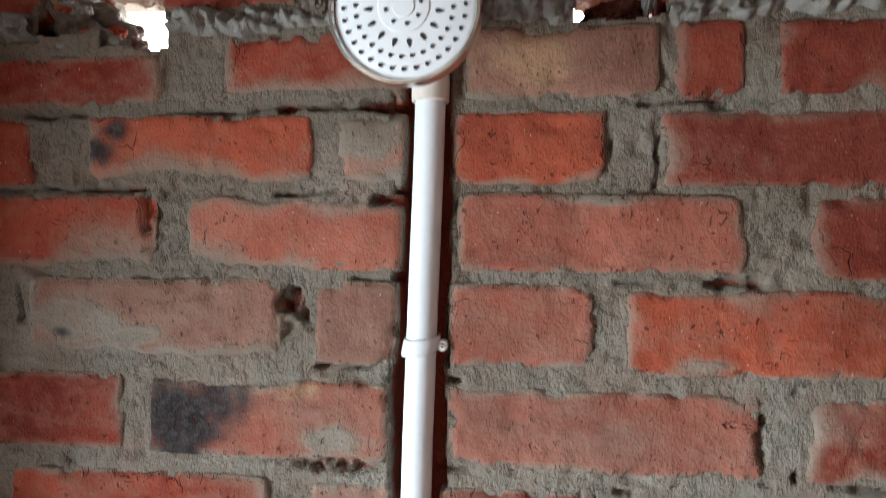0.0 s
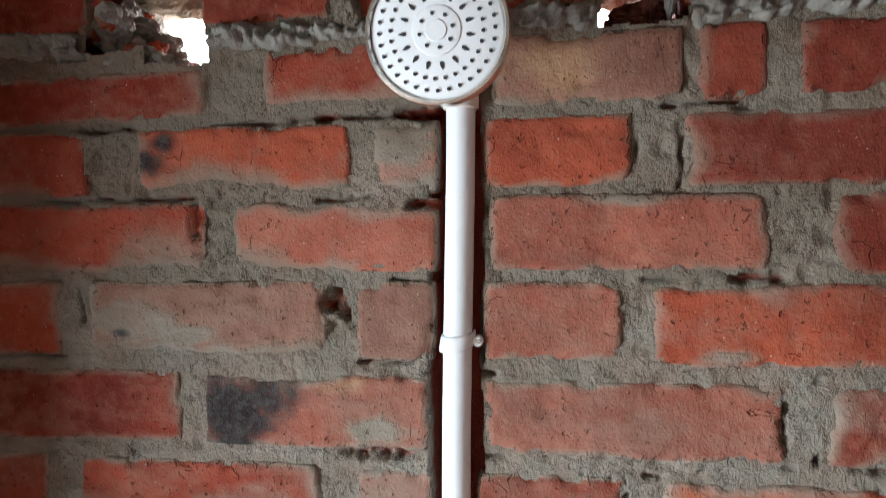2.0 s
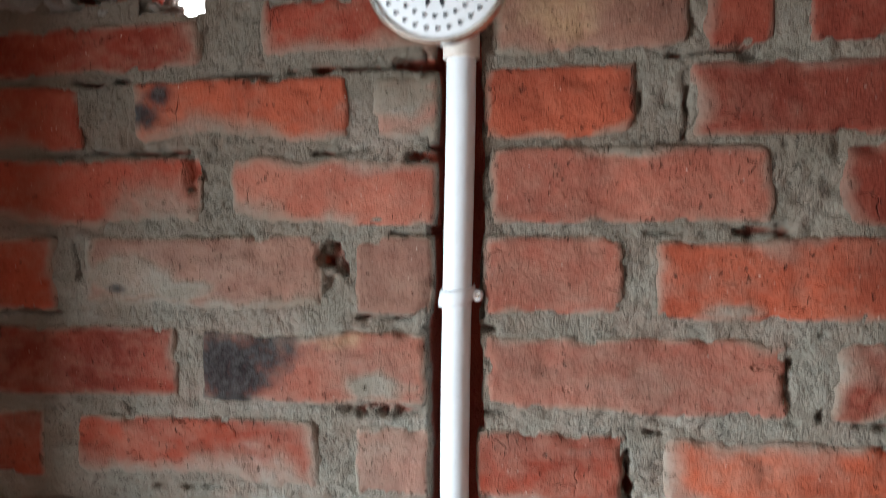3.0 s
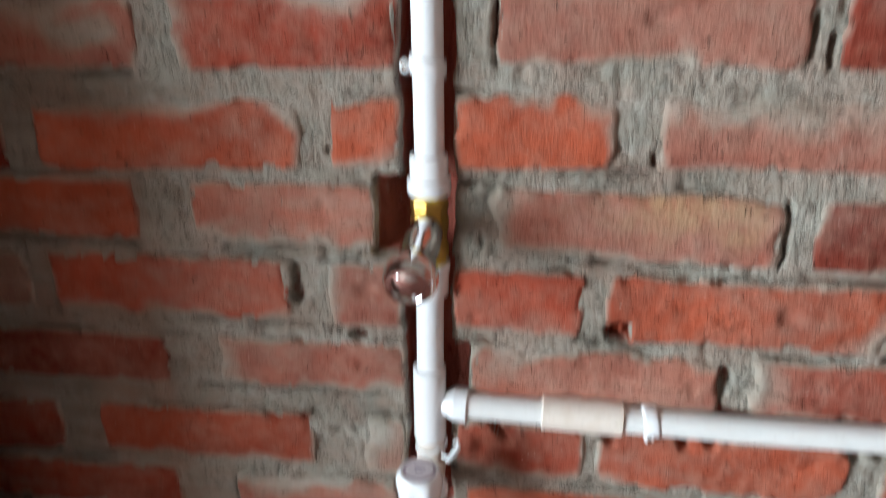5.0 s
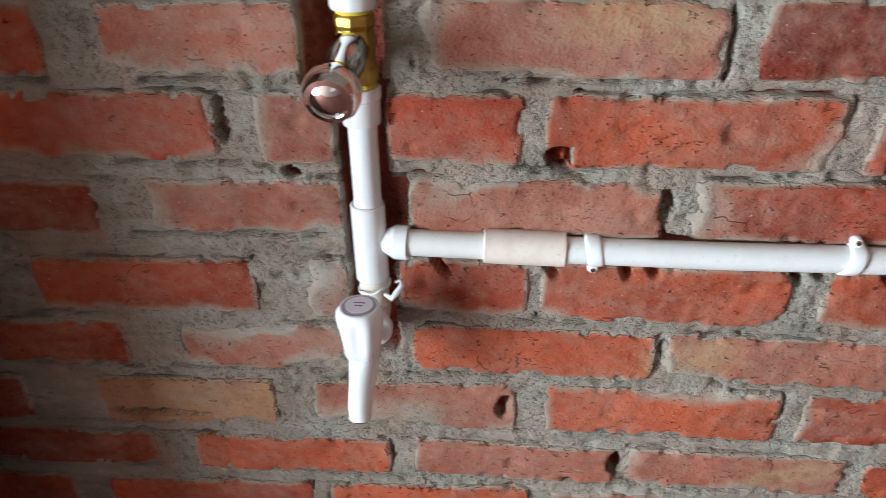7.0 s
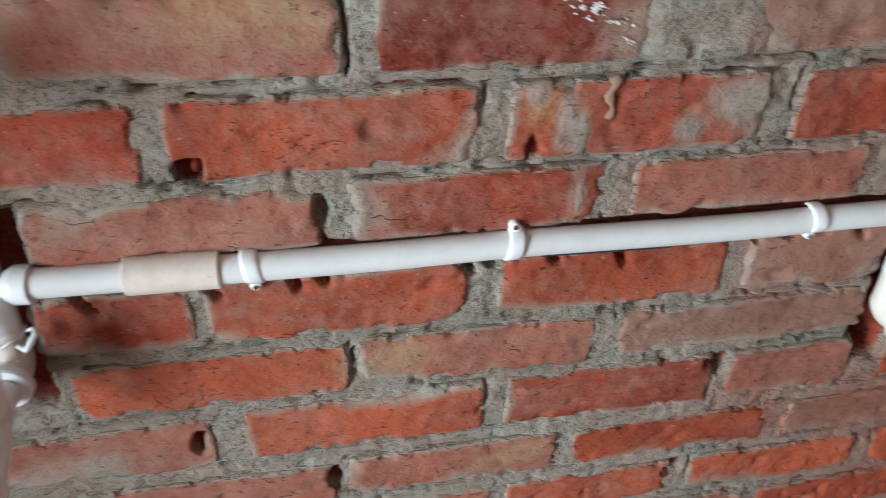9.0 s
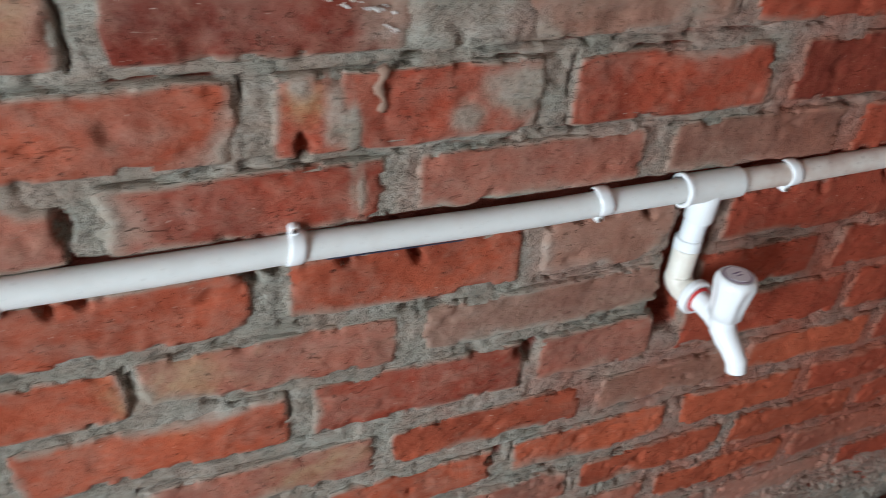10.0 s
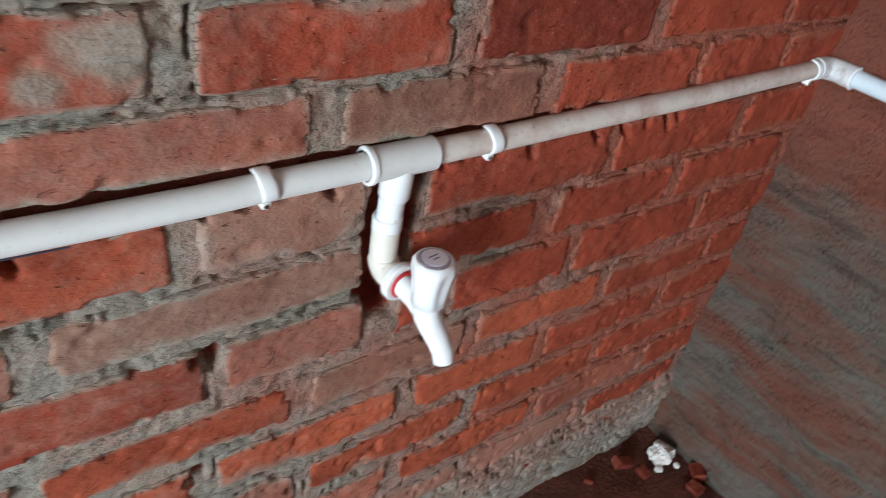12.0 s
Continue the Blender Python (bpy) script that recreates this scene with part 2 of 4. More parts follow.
    down = calc(nt, "ADD", calc(nt, "MULTIPLY", pits, 0.6), calc(nt, "ADD", calc(nt, "MULTIPLY", crack, 0.8), calc(nt, "MULTIPLY", calc(nt, "MULTIPLY", gouge, ramp(nt, big, 0.55, 0.66)), 0.6)))
    bump(nt, bs, calc(nt, "SUBTRACT", h, down), 1.0, 0.0054)
    return m


def plain_material(name, colour, rough, metal=0.0, stain=None, stain_amount=0.4, scale=60.0, coat=0.0, relief=0.0):
    m, nt, bs = nodes_of(name)
    pos = world_place(nt)
    n = noise_tex(nt, pos, scale, 5.0, 0.65)
    f = noise_tex(nt, pos, scale * 7, 3.0, 0.6)
    dark = stain or tuple(v * 0.8 for v in colour)
    c = mix(nt, calc(nt, "MULTIPLY", ramp(nt, n, 0.45, 0.72), stain_amount), colour, dark)
    c = mix(nt, calc(nt, "MULTIPLY", ramp(nt, f, 0.62, 0.72), stain_amount * 0.8), c, tuple(v * 0.55 for v in dark))
    link(nt, c, bs.inputs["Base Color"])
    link(nt, ramp(nt, n, 0.2, 0.8, (rough * 0.8,) * 3 + (1,), (min(1, rough * 1.25),) * 3 + (1,)), bs.inputs["Roughness"])
    bs.inputs["Metallic"].default_value = metal
    bs.inputs["Coat Weight"].default_value = coat
    if relief:
        bump(nt, bs, calc(nt, "ADD", n, calc(nt, "MULTIPLY", f, 0.3)), 0.6, relief)
    return m


def ceiling_material():
    """Cast concrete: pale laitance, brown stains, pock marks and shallow form-board ridges."""
    m, nt, bs = nodes_of("cast_concrete")
    pos = world_place(nt)
    st = nt.nodes.new("ShaderNodeMapping")
    st.inputs["Scale"].default_value = (0.9, 1.1, 1.0)
    link(nt, pos, st.inputs["Vector"])
    ridge = noise_tex(nt, st.outputs[0], 22.0, 6.0, 0.62, 0.1)
    big = noise_tex(nt, pos, 9.0, 5.0, 0.62)
    pock = noise_tex(nt, pos, 110.0, 3.0, 0.6)
    fine = noise_tex(nt, pos, 420.0, 3.0, 0.6)
    c = mix(nt, ramp(nt, big, 0.32, 0.66), (0.25, 0.205, 0.15), (0.56, 0.52, 0.45))
    c = mix(nt, calc(nt, "MULTIPLY", ramp(nt, ridge, 0.50, 0.60), 0.75), c, (0.20, 0.155, 0.105))
    c = mix(nt, calc(nt, "MULTIPLY", ramp(nt, pock, 0.66, 0.72), 0.8), c, (0.10, 0.082, 0.066))
    link(nt, mix(nt, calc(nt, "MULTIPLY", ramp(nt, fine, 0.55, 0.70), 0.3), c, (0.72, 0.69, 0.63)), bs.inputs["Base Color"])
    bs.inputs["Roughness"].default_value = 0.9
    bump(nt, bs, calc(nt, "ADD", calc(nt, "SUBTRACT", ridge, calc(nt, "MULTIPLY", ramp(nt, pock, 0.64, 0.72), 0.5)), calc(nt, "MULTIPLY", fine, 0.15)), 1.0, 0.010)
    return m


def earth_material():
    m, nt, bs = nodes_of("red_earth")
    pos = world_place(nt)
    a, b = noise_tex(nt, pos, 18.0, 6.0, 0.7), noise_tex(nt, pos, 160.0, 4.0, 0.65)
    c = mix(nt, ramp(nt, a, 0.3, 0.7), (0.085, 0.020, 0.012), (0.20, 0.050, 0.028))
    link(nt, mix(nt, ramp(nt, b, 0.55, 0.75), c, (0.27, 0.08, 0.045)), bs.inputs["Base Color"])
    bs.inputs["Roughness"].default_value = 0.95
    bump(nt, bs, calc(nt, "ADD", a, b), 0.9, 0.01)
    return m


WASH = (0, 0.56, 2.1)
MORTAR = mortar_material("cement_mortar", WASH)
# side wall cement: smears and runs, plus shade mixed into the colour
MORTAR_SIDE = mortar_material("smeared_dimmed_mortar", (2, 0.36, 6.0), True)
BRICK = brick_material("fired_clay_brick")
CEIL = ceiling_material()
EARTH = earth_material()
# haze that glows, strong enough to brighten the rubble inside the gaps
m, nt, bs = nodes_of("glowing_haze")
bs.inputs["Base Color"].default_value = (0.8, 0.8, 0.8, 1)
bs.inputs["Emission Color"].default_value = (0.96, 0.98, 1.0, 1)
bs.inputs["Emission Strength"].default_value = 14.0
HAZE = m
PALE_CEMENT = plain_material("pale_set_cement", (0.28, 0.258, 0.225), 0.92, stain=(0.20, 0.17, 0.14), stain_amount=0.85, scale=95.0, relief=0.008)
# unseen ground, made pale to bounce light up to slab and ceiling
YARD = plain_material("pale_bounce_ground", (0.60, 0.55, 0.48), 0.95, stain_amount=0.4, scale=2.0)
PVC = plain_material("white_pvc", (0.86, 0.87, 0.89), 0.34, stain=(0.70, 0.67, 0.63), stain_amount=0.25, coat=0.1)
PVC_DUSTY = plain_material("dusty_white_pvc", (0.78, 0.77, 0.75), 0.42, stain=(0.62, 0.55, 0.50), stain_amount=0.32, scale=38.0)
PVC_WASHED = plain_material("brick_washed_pvc", (0.72, 0.64, 0.58), 0.5, stain=(0.46, 0.27, 0.21), stain_amount=0.7, scale=30.0)
PVC_BLUE = plain_material("bluish_white_pvc", (0.72, 0.82, 0.88), 0.36)
CREAM = plain_material("aged_cream_pvc", (0.80, 0.70, 0.62), 0.42, stain=(0.62, 0.48, 0.36), stain_amount=0.5)
TAP_WHITE = plain_material("glossy_white_plastic", (0.88, 0.88, 0.89), 0.22, stain_amount=0.1, coat=0.25)
CHROME = plain_material("polished_chrome", (0.82, 0.82, 0.83), 0.06, 1.0, stain_amount=0.12)
STEEL = plain_material("dull_steel_rim", (0.70, 0.66, 0.60), 0.22, 1.0, stain_amount=0.4)
BRASS = plain_material("raw_brass", (0.62, 0.40, 0.10), 0.36, 1.0, stain=(0.36, 0.20, 0.06), stain_amount=0.6, scale=90.0, relief=0.0006)
TAPE = plain_material("yellow_thread_sealant", (0.72, 0.55, 0.05), 0.5)
# near-black colour that stands for the shade inside small holes
HOLE_DARK = plain_material("dark_hole_fill", (0.022, 0.022, 0.026), 0.55, stain_amount=0.1)
GASKET = plain_material("red_gasket", (0.55, 0.03, 0.03), 0.5)
DISC = plain_material("lilac_printed_disc", (0.42, 0.34, 0.42), 0.35, stain_amount=0.1)
DISC_PALE = plain_material("pale_print", (0.84, 0.80, 0.85), 0.35, stain_amount=0.1)
SOFT_INK = plain_material("violet_print", (0.20, 0.13, 0.26), 0.5, stain_amount=0.1)
INK = plain_material("dark_blue_print", (0.03, 0.03, 0.06), 0.6, stain_amount=0.1)
PAPER = plain_material("white_plaster_lump", (0.80, 0.76, 0.72), 0.85, stain=(0.60, 0.40, 0.34), stain_amount=0.6, scale=90, relief=0.003)
PLAIN_WALL = plain_material("rough_brick_wall", (0.23, 0.155, 0.125), 0.92, stain=(0.19, 0.17, 0.15), stain_amount=0.7, scale=8.0, relief=0.006)
BLUE_PAINT = plain_material("light_blue_paint", (0.22, 0.45, 0.60), 0.5, stain=(0.30, 0.42, 0.50), stain_amount=0.4)
WHITE_PAINT = plain_material("white_paint", (0.74, 0.74, 0.74), 0.5, stain_amount=0.25)
DRIBBLE = plain_material("dried_tan_slurry", (0.33, 0.20, 0.145), 0.9, stain_amount=0.4)
SPOTTED = plain_material("cement_spotted_pvc", (0.74, 0.74, 0.75), 0.5, stain=(0.42, 0.36, 0.31), stain_amount=0.8, scale=120.0, relief=0.0012)
CREAM_PALE = plain_material("pale_cream_pvc", (0.80, 0.74, 0.66), 0.40, stain=(0.66, 0.52, 0.44), stain_amount=0.4)
GREY_EDGE = plain_material("grey_wood_edge", (0.36, 0.31, 0.29), 0.75, stain_amount=0.4)


# ---- mesh helpers ----
def mesh_object(name, bm, material, parent=None, smooth=True):
    me = bpy.data.meshes.new(name)
    bm.to_mesh(me)
    bm.free()
    for mat in (material if isinstance(material, (list, tuple)) else [material]):
        me.materials.append(mat)
    if smooth:
        me.shade_smooth()
    ob = new(name, me)
    ob.parent = parent
    return ob


def part(name, bm, material, parent, label="", smooth=True):
    return tagged(mesh_object(name, bm, material, parent, smooth), label)


def thing(name, label, category, group="", kind="", at=(0, 0, 0)):
    e = new(name)
    e.empty_display_size = 0.02
    e.matrix_world = Matrix.Translation(at)
    return tagged(e, label, category, group, kind)


def lathe(profile, axis_from, axis_to, seg=40, bm=None):
    """Turns (radius, distance) pairs round the line between two points; distance in metres from the first."""
    bm = bm or bmesh.new()
    a, b = Vector(axis_from), Vector(axis_to)
    d = (b - a).normalized()
    q = Vector((0, 0, 1)).rotation_difference(d)
    rings = []
    for r, s in profile:
        if r < 1e-6:
            rings.append([bm.verts.new(a + d * s)])
        else:
            rings.append([bm.verts.new(a + q @ Vector((r * math.cos(2 * math.pi * i / seg), r * math.sin(2 * math.pi * i / seg), s))) for i in range(seg)])
    for u, v in zip(rings, rings[1:]):
        for i in range(seg):
            j = (i + 1) % seg
            if len(u) == 1 and len(v) == 1:
                continue
            if len(u) == 1:
                bm.faces.new((u[0], v[j], v[i]))
            elif len(v) == 1:
                bm.faces.new((u[i], u[j], v[0]))
            else:
                bm.faces.new((u[i], u[j], v[j], v[i]))
    bmesh.ops.recalc_face_normals(bm, faces=bm.faces)
    for e in bm.edges:
        if len(e.link_faces) == 2 and e.calc_face_angle(0) > radians(34):
            e.smooth = False
    return bm


def tube(points, radii, seg=24, bm=None, caps=True):
    """A round tube through points, with a radius at each."""
    bm = bm or bmesh.new()
    pts = [Vector(p) for p in points]
    rings, ref = [], None
    for i, p in enumerate(pts):
        d = (pts[min(i + 1, len(pts) - 1)] - pts[max(i - 1, 0)]).normalized()
        if ref is None:
            ref = d.orthogonal().normalized()
        ref = (ref - d * ref.dot(d)).normalized()
        side = d.cross(ref)
        rings.append([bm.verts.new(p + (ref * math.cos(2 * math.pi * k / seg) + side * math.sin(2 * math.pi * k / seg)) * radii[i]) for k in range(seg)])
    for u, v in zip(rings, rings[1:]):
        for k in range(seg):
            j = (k + 1) % seg
            bm.faces.new((u[k], u[j], v[j], v[k]))
    if caps:
        bm.faces.new(rings[0][::-1])
        bm.faces.new(rings[-1])
    bmesh.ops.recalc_face_normals(bm, faces=bm.faces)
    for e in bm.edges:
        if len(e.link_faces) == 2 and e.calc_face_angle(0) > radians(40):
            e.smooth = False
    return bm


def block(a, b, bevel=0.0, seg=2):
    bm = bmesh.new()
    bmesh.ops.create_cube(bm, size=1)
    for v in bm.verts:
        v.co = [a[k] + (b[k] - a[k]) * (v.co[k] + 0.5) for k in range(3)]
    if bevel:
        bmesh.ops.bevel(bm, geom=bm.edges[:], offset=bevel, segments=seg, affect="EDGES", profile=0.6)
    return bm


def joined(*boxes):
    """Several blocks in one bmesh."""
    bm = bmesh.new()
    for a, b in boxes:
        grown = bmesh.ops.create_cube(bm, size=1)["verts"]
        for v in grown:
            v.co = [a[k] + (b[k] - a[k]) * (v.co[k] + 0.5) for k in range(3)]
    return bm


def arc(centre, u, v, r, a0, a1, n):
    c, u, v = Vector(centre), Vector(u), Vector(v)
    return [c + (u * math.cos(a0 + (a1 - a0) * i / n) + v * math.sin(a0 + (a1 - a0) * i / n)) * r for i in range(n + 1)]


def field(x, z, scale, seed, octaves=3):
    """Smooth random values in -1..1 over numpy arrays of places, about `scale` metres a bump."""
    out, amp, total = 0.0, 1.0, 0.0
    for o in range(octaves):
        rng = np.random.RandomState(seed * 31 + o)
        table = rng.rand(256, 256) * 2 - 1
        u, w = (x + 7.3) / scale, (z + 5.1) / scale
        iu, iw = np.floor(u).astype(int), np.floor(w).astype(int)
        fu, fw = u - iu, w - iw
        fu, fw = fu * fu * (3 - 2 * fu), fw * fw * (3 - 2 * fw)
        g = lambda i, k: table[i % 256, k % 256]
        out = out + amp * ((g(iu, iw) * (1 - fu) + g(iu + 1, iw) * fu) * (1 - fw) + (g(iu, iw + 1) * (1 - fu) + g(iu + 1, iw + 1) * fu) * fw)
        total += amp
        amp *= 0.5
        scale *= 0.5
    return out / total


def step(v, lo, hi):
    t = np.clip((v - lo) / (hi - lo), 0, 1)
    return t * t * (3 - 2 * t)


# ---- the brick wall behind the shower ----
FLOOR, TOP, CORNER = -0.03, 1.537, 1.355
TINT = {"r": (0.35, 0.068, 0.036, 0.02), "o": (0.43, 0.096, 0.046, 0.0), "p": (0.38, 0.118, 0.076, 0.16), "g": (0.28, 0.125, 0.086, 0.36),
        "t": (0.38, 0.175, 0.095, 0.18), "d": (0.24, 0.044, 0.025, 0.02), "m": (0.37, 0.160, 0.120, 0.46), "w": (0.37, 0.070, 0.036, 0.0), "n": (0.21, 0.032, 0.017, 0.0)}
# patches on the brick faces: x, z, half width, half height
SOOT = [(-0.240, 1.382, 0.022, 0.012), (-0.222, 1.394, 0.018, 0.010), (-0.160, 1.188, 0.048, 0.044), (-0.262, 1.244, 0.014, 0.006)]
OCHRE = [(-0.190, 0.995, 0.090, 0.014), (-0.235, 0.932, 0.050, 0.012), (-0.150, 0.440, 0.085, 0.030), (0.191, 0.790, 0.070, 0.022), (0.378, 0.380, 0.040, 0.020),
         (0.386, 0.722, 0.016, 0.018), (0.086, 1.440, 0.050, 0.020), (0.285, 0.505, 0.040, 0.030), (-0.080, 1.207, 0.016, 0.007)]
SMEAR = [(-0.245, 1.252, 0.035, 0.016), (-0.200, 1.243, 0.025, 0.007), (0.206, 1.232, 0.020, 0.006), (0.225, 1.010, 0.020, 0.030), (-0.085, 0.855, 0.020, 0.016),
         (-0.050, 1.172, 0.030, 0.010), (-0.035, 1.385, 0.030, 0.016), (0.250, 1.455, 0.012, 0.010), (0.125, 1.345, 0.030, 0.006), (0.545, 0.715, 0.030, 0.020), (-0.235, 0.905, 0.030, 0.010), (0.408, 0.716, 0.010, 0.034),
         (0.419, 0.695, 0.005, 0.050), (0.424, 0.655, 0.004, 0.030), (0.385, 0.733, 0.012, 0.012), (0.500, 0.700, 0.016, 0.010)]
# hollows: x, z, half width, half height, depth
PITS = [(-0.046, 0.674, 0.011, 0.006, 0.02), (0.157, 0.691, 0.008, 0.007, 0.02), (0.236, 0.655, 0.004, 0.010, 0.008), (0.121, 0.442, 0.005, 0.012, 0.014),
        (0.228, 0.376, 0.005, 0.015, 0.014), (-0.082, 1.270, 0.008, 0.012, 0.010), (-0.088, 1.409, 0.008, 0.003, 0.010), (-0.018, 1.410, 0.022, 0.004, 0.012),
        (-0.014, 1.343, 0.020, 0.003, 0.010), (-0.194, 1.326, 0.005, 0.016, 0.006)]
MORE_PITS = [(0.222, 1.288, 0.020, 0.0035, 0.008), (0.578, 0.468, 0.011, 0.013, 0.014), (0.560, 0.330, 0.009, 0.011, 0.014),
             (0.238, 1.190, 0.003, 0.020, 0.007), (0.254, 0.912, 0.003, 0.020, 0.008), (0.056, 0.912, 0.003, 0.028, 0.008), (-0.215, 0.415, 0.040, 0.0035, 0.014),
             (-0.095, 0.708, 0.004, 0.022, 0.008), (0.132, 1.112, 0.003, 0.014, 0.010), (-0.045, 1.154, 0.040, 0.0035, 0.008), (0.385, 0.690, 0.006, 0.010, 0.007)]
tick_rng = random.Random(5)
TICKS = [(0.055 + 0.031 * k + tick_rng.uniform(-0.010, 0.010), tick_rng.uniform(0.35, 0.8), tick_rng.uniform(0.010, 0.024)) for k in range(34) if tick_rng.random() < 0.65]


def hollows(x, z):
    """Depth of holes, cracks and chisel marks in the face of the wall."""
    y = np.zeros_like(x)
    wob = field(x, z, 0.011, 77, 3) * 1.1
    for px, pz, rx, rz, d in PITS + MORE_PITS:
        r = np.sqrt(((x - px) / rx) ** 2 + ((z - pz) / rz) ** 2) + wob
        y = np.maximum(y, d * (1.2 + 0.9 * field(x, z, 0.006, 76, 2)) * (1 - step(r, 0.75, 1.15)))
    for px, slant, length in TICKS:
        s = (0.604 - z) / length
        across = np.abs(x - px - (0.604 - z) * slant)
        y = np.maximum(y, 0.024 * (1 - step(across, 0.0018, 0.0050)) * (s > -0.3) * (1 - step(s, 0.5, 1.0)))
    low = 1 - step(z + 0.05 * field(x, z, 0.10, 79, 2), 0.18, 0.42)
    y += low * 0.016 * np.clip(field(x, z, 0.012, 78, 3) - 0.30, 0, 1)
    y += 0.004 * np.clip(field(x * 0.6, z, 0.017, 80, 3) - 0.30, 0, 1) * 2
    return y


def channels(x, z):
    """1 in the chases that were cut for the pipes, 0 elsewhere."""
    n = field(x, z, 0.018, 21, 3) * 0.0028
    n2 = field(x, z, 0.05, 22, 2) * 0.003
    inside = lambda a, b, lo, hi, soft: step(a, lo - soft, lo + soft) * (1 - step(a, hi - soft, hi + soft))
    riser = inside(x + n + n2, z, -0.0095, 0.0278, 0.0015) * inside(z + n, x, 0.505, 1.475, 0.004)
    level = inside(z + n * 0.5, x, 0.6035, 0.6285, 0.001) * inside(x, z, 0.02, 1.345, 0.004) * 0.62
    tee = inside(x + n, z, 0.020, 0.041, 0.002) * inside(z + n, x, 0.600, 0.668, 0.003)
    valve = inside(x + n * 1.6, z, -0.031, 0.0, 0.002) * inside(z + n * 2.2, x, 0.746, 0.805, 0.003) * np.clip(0.46 + 0.54 * step(x, -0.022, -0.010) + 0.25 * field(x, z, 0.012, 23, 3), 0, 1)
    drop = inside(x + n + (0.52 - z) * 0.10, z, 0.707, 0.757, 0.002) * inside(z + n, x, 0.452, 0.615, 0.006)
    return np.maximum.reduce([riser, level, tee, valve, drop])


SEAMS, ENDS = [], []


def seams(x, z):
    """Open cracks where the cement has drawn away from the bricks: along beds and at brick ends."""
    y = np.zeros_like(x)
    on = field(x, z * 0 + 0.3, 0.10, 71, 3)
    wave = 0.0030 * field(x, z * 0, 0.02, 72, 4)
    for k, (zb, lean) in enumerate(SEAMS):
        bias = 0.06 + 0.26 * step(z, 0.75, 0.95)
        live = step(field(x + 3.1 * k, z * 0 + 0.7 * k, 0.06, 73, 4), -0.08 + bias, 0.10 + bias) * (0.45 + 0.55 * step(field(x, z * 0 + k, 0.012, 75, 2), -0.2, 0.2))
        line = np.abs(z - zb - lean * np.minimum(x - 0.2, 0) - wave * (1 if k % 2 else -1))
        y = np.maximum(y, 0.014 * live * (1 - step(line, 0.0005, 0.0023)))
    for k, (xe, z0, z1) in enumerate(ENDS):
        i0, i1 = np.searchsorted(x[:, 0], (xe - 0.012, xe + 0.012))
        k0, k1 = np.searchsorted(z[0], (z0, z1))
        if i1 - i0 < 2 or k1 - k0 < 2:
            continue
        u, w = x[i0:i1, k0:k1], z[i0:i1, k0:k1]
        live = step(field(u + 2.3 * k, w, 0.04, 74, 2), 0.36, 0.55)
        off = np.abs(u - xe - 0.004 * field(w, w * 0 + 0.37 * k, 0.02, 75, 3))
        y[i0:i1, k0:k1] = np.maximum(y[i0:i1, k0:k1], 0.012 * live * (1 - step(off, 0.0004, 0.0020)))
    return y


def mortar_face(x, z, plain=False):
    y = 0.0008 + 0.0008 * field(x, z, 0.055, 1, 4) + 0.0010 * field(x * 0.45, z, 0.011, 2, 3) + 0.0008 * field(x, z, 0.008, 10, 2)
    y += 0.0012 * np.clip(field(x, z, 0.05, 3, 2), -1, 0.2)
    if plain:
        return y - 0.0022 * np.clip(field(x, z, 0.13, 12, 3), -0.2, 1)
    y -= step(z, 1.522, 1.534) * (0.003 + 0.006 * np.clip(field(x, z, 0.03, 14, 3), -0.3, 1))
    # slapped-on patch above the level pipe, and rough splash along the foot
    y -= 0.0048 * (1 - step(np.sqrt(((x - 0.50) / 0.055) ** 2 + ((z - 0.772) / 0.030) ** 2) + 0.4 * field(x, z, 0.03, 5, 2), 0.6, 1.1))
    y -= 0.0040 * (1 - step(np.sqrt(((x - 0.245) / 0.030) ** 2 + ((z - 1.030) / 0.022) ** 2) + 0.4 * field(x, z, 0.03, 6, 2), 0.6, 1.1))
    foot = 1 - step(z + 0.02 * field(x, z, 0.05, 7, 2), 0.075, 0.125)
    y -= foot * (0.006 + 0.004 * field(x, z, 0.05, 8, 3))
    y += foot * 0.030 * np.clip(field(x, z, 0.012, 11, 2) - 0.32, 0, 1)
    y += 0.0032 * np.clip(field(x, z, 0.016, 9, 2) - 0.25, 0, 1) * 2.2
    return y


def grid_sheet(name, xs, zs, y, keep, material, parent):
    nx, nz = len(xs), len(zs)
    gx, gz = np.meshgrid(xs, zs, indexing="ij")
    co = np.stack([gx, y, gz], -1).reshape(-1, 3)
    i, k = np.meshgrid(np.arange(nx - 1), np.arange(nz - 1), indexing="ij")
    a = (i * nz + k)
    quads = np.stack([a, a + nz, a + nz + 1, a + 1], -1)[keep[:-1, :-1]]
    me = bpy.data.meshes.new(name)
    me.vertices.add(len(co))
    me.vertices.foreach_set("co", co.ravel())
    me.loops.add(quads.size)
    me.loops.foreach_set("vertex_index", quads.ravel())
    me.polygons.add(len(quads))
    me.polygons.foreach_set("loop_start", np.arange(0, quads.size, 4))
    me.update(calc_edges=True)
    me.materials.append(material)
    me.shade_smooth()
    ob = new(name, me)
    ob.parent = parent
    return ob


def patches(spots, x, z, seed):
    """1 inside soft-edged, uneven patches, 0 elsewhere."""
    out = np.zeros_like(x)
    wob = 0.85 * field(x, z, 0.028, seed, 5)
    for px, pz, rx, rz in spots:
        out = np.maximum(out, 1 - step(np.hypot((x - px) / rx, (z - pz) / rz) + wob, 0.35, 1.40))
    return out


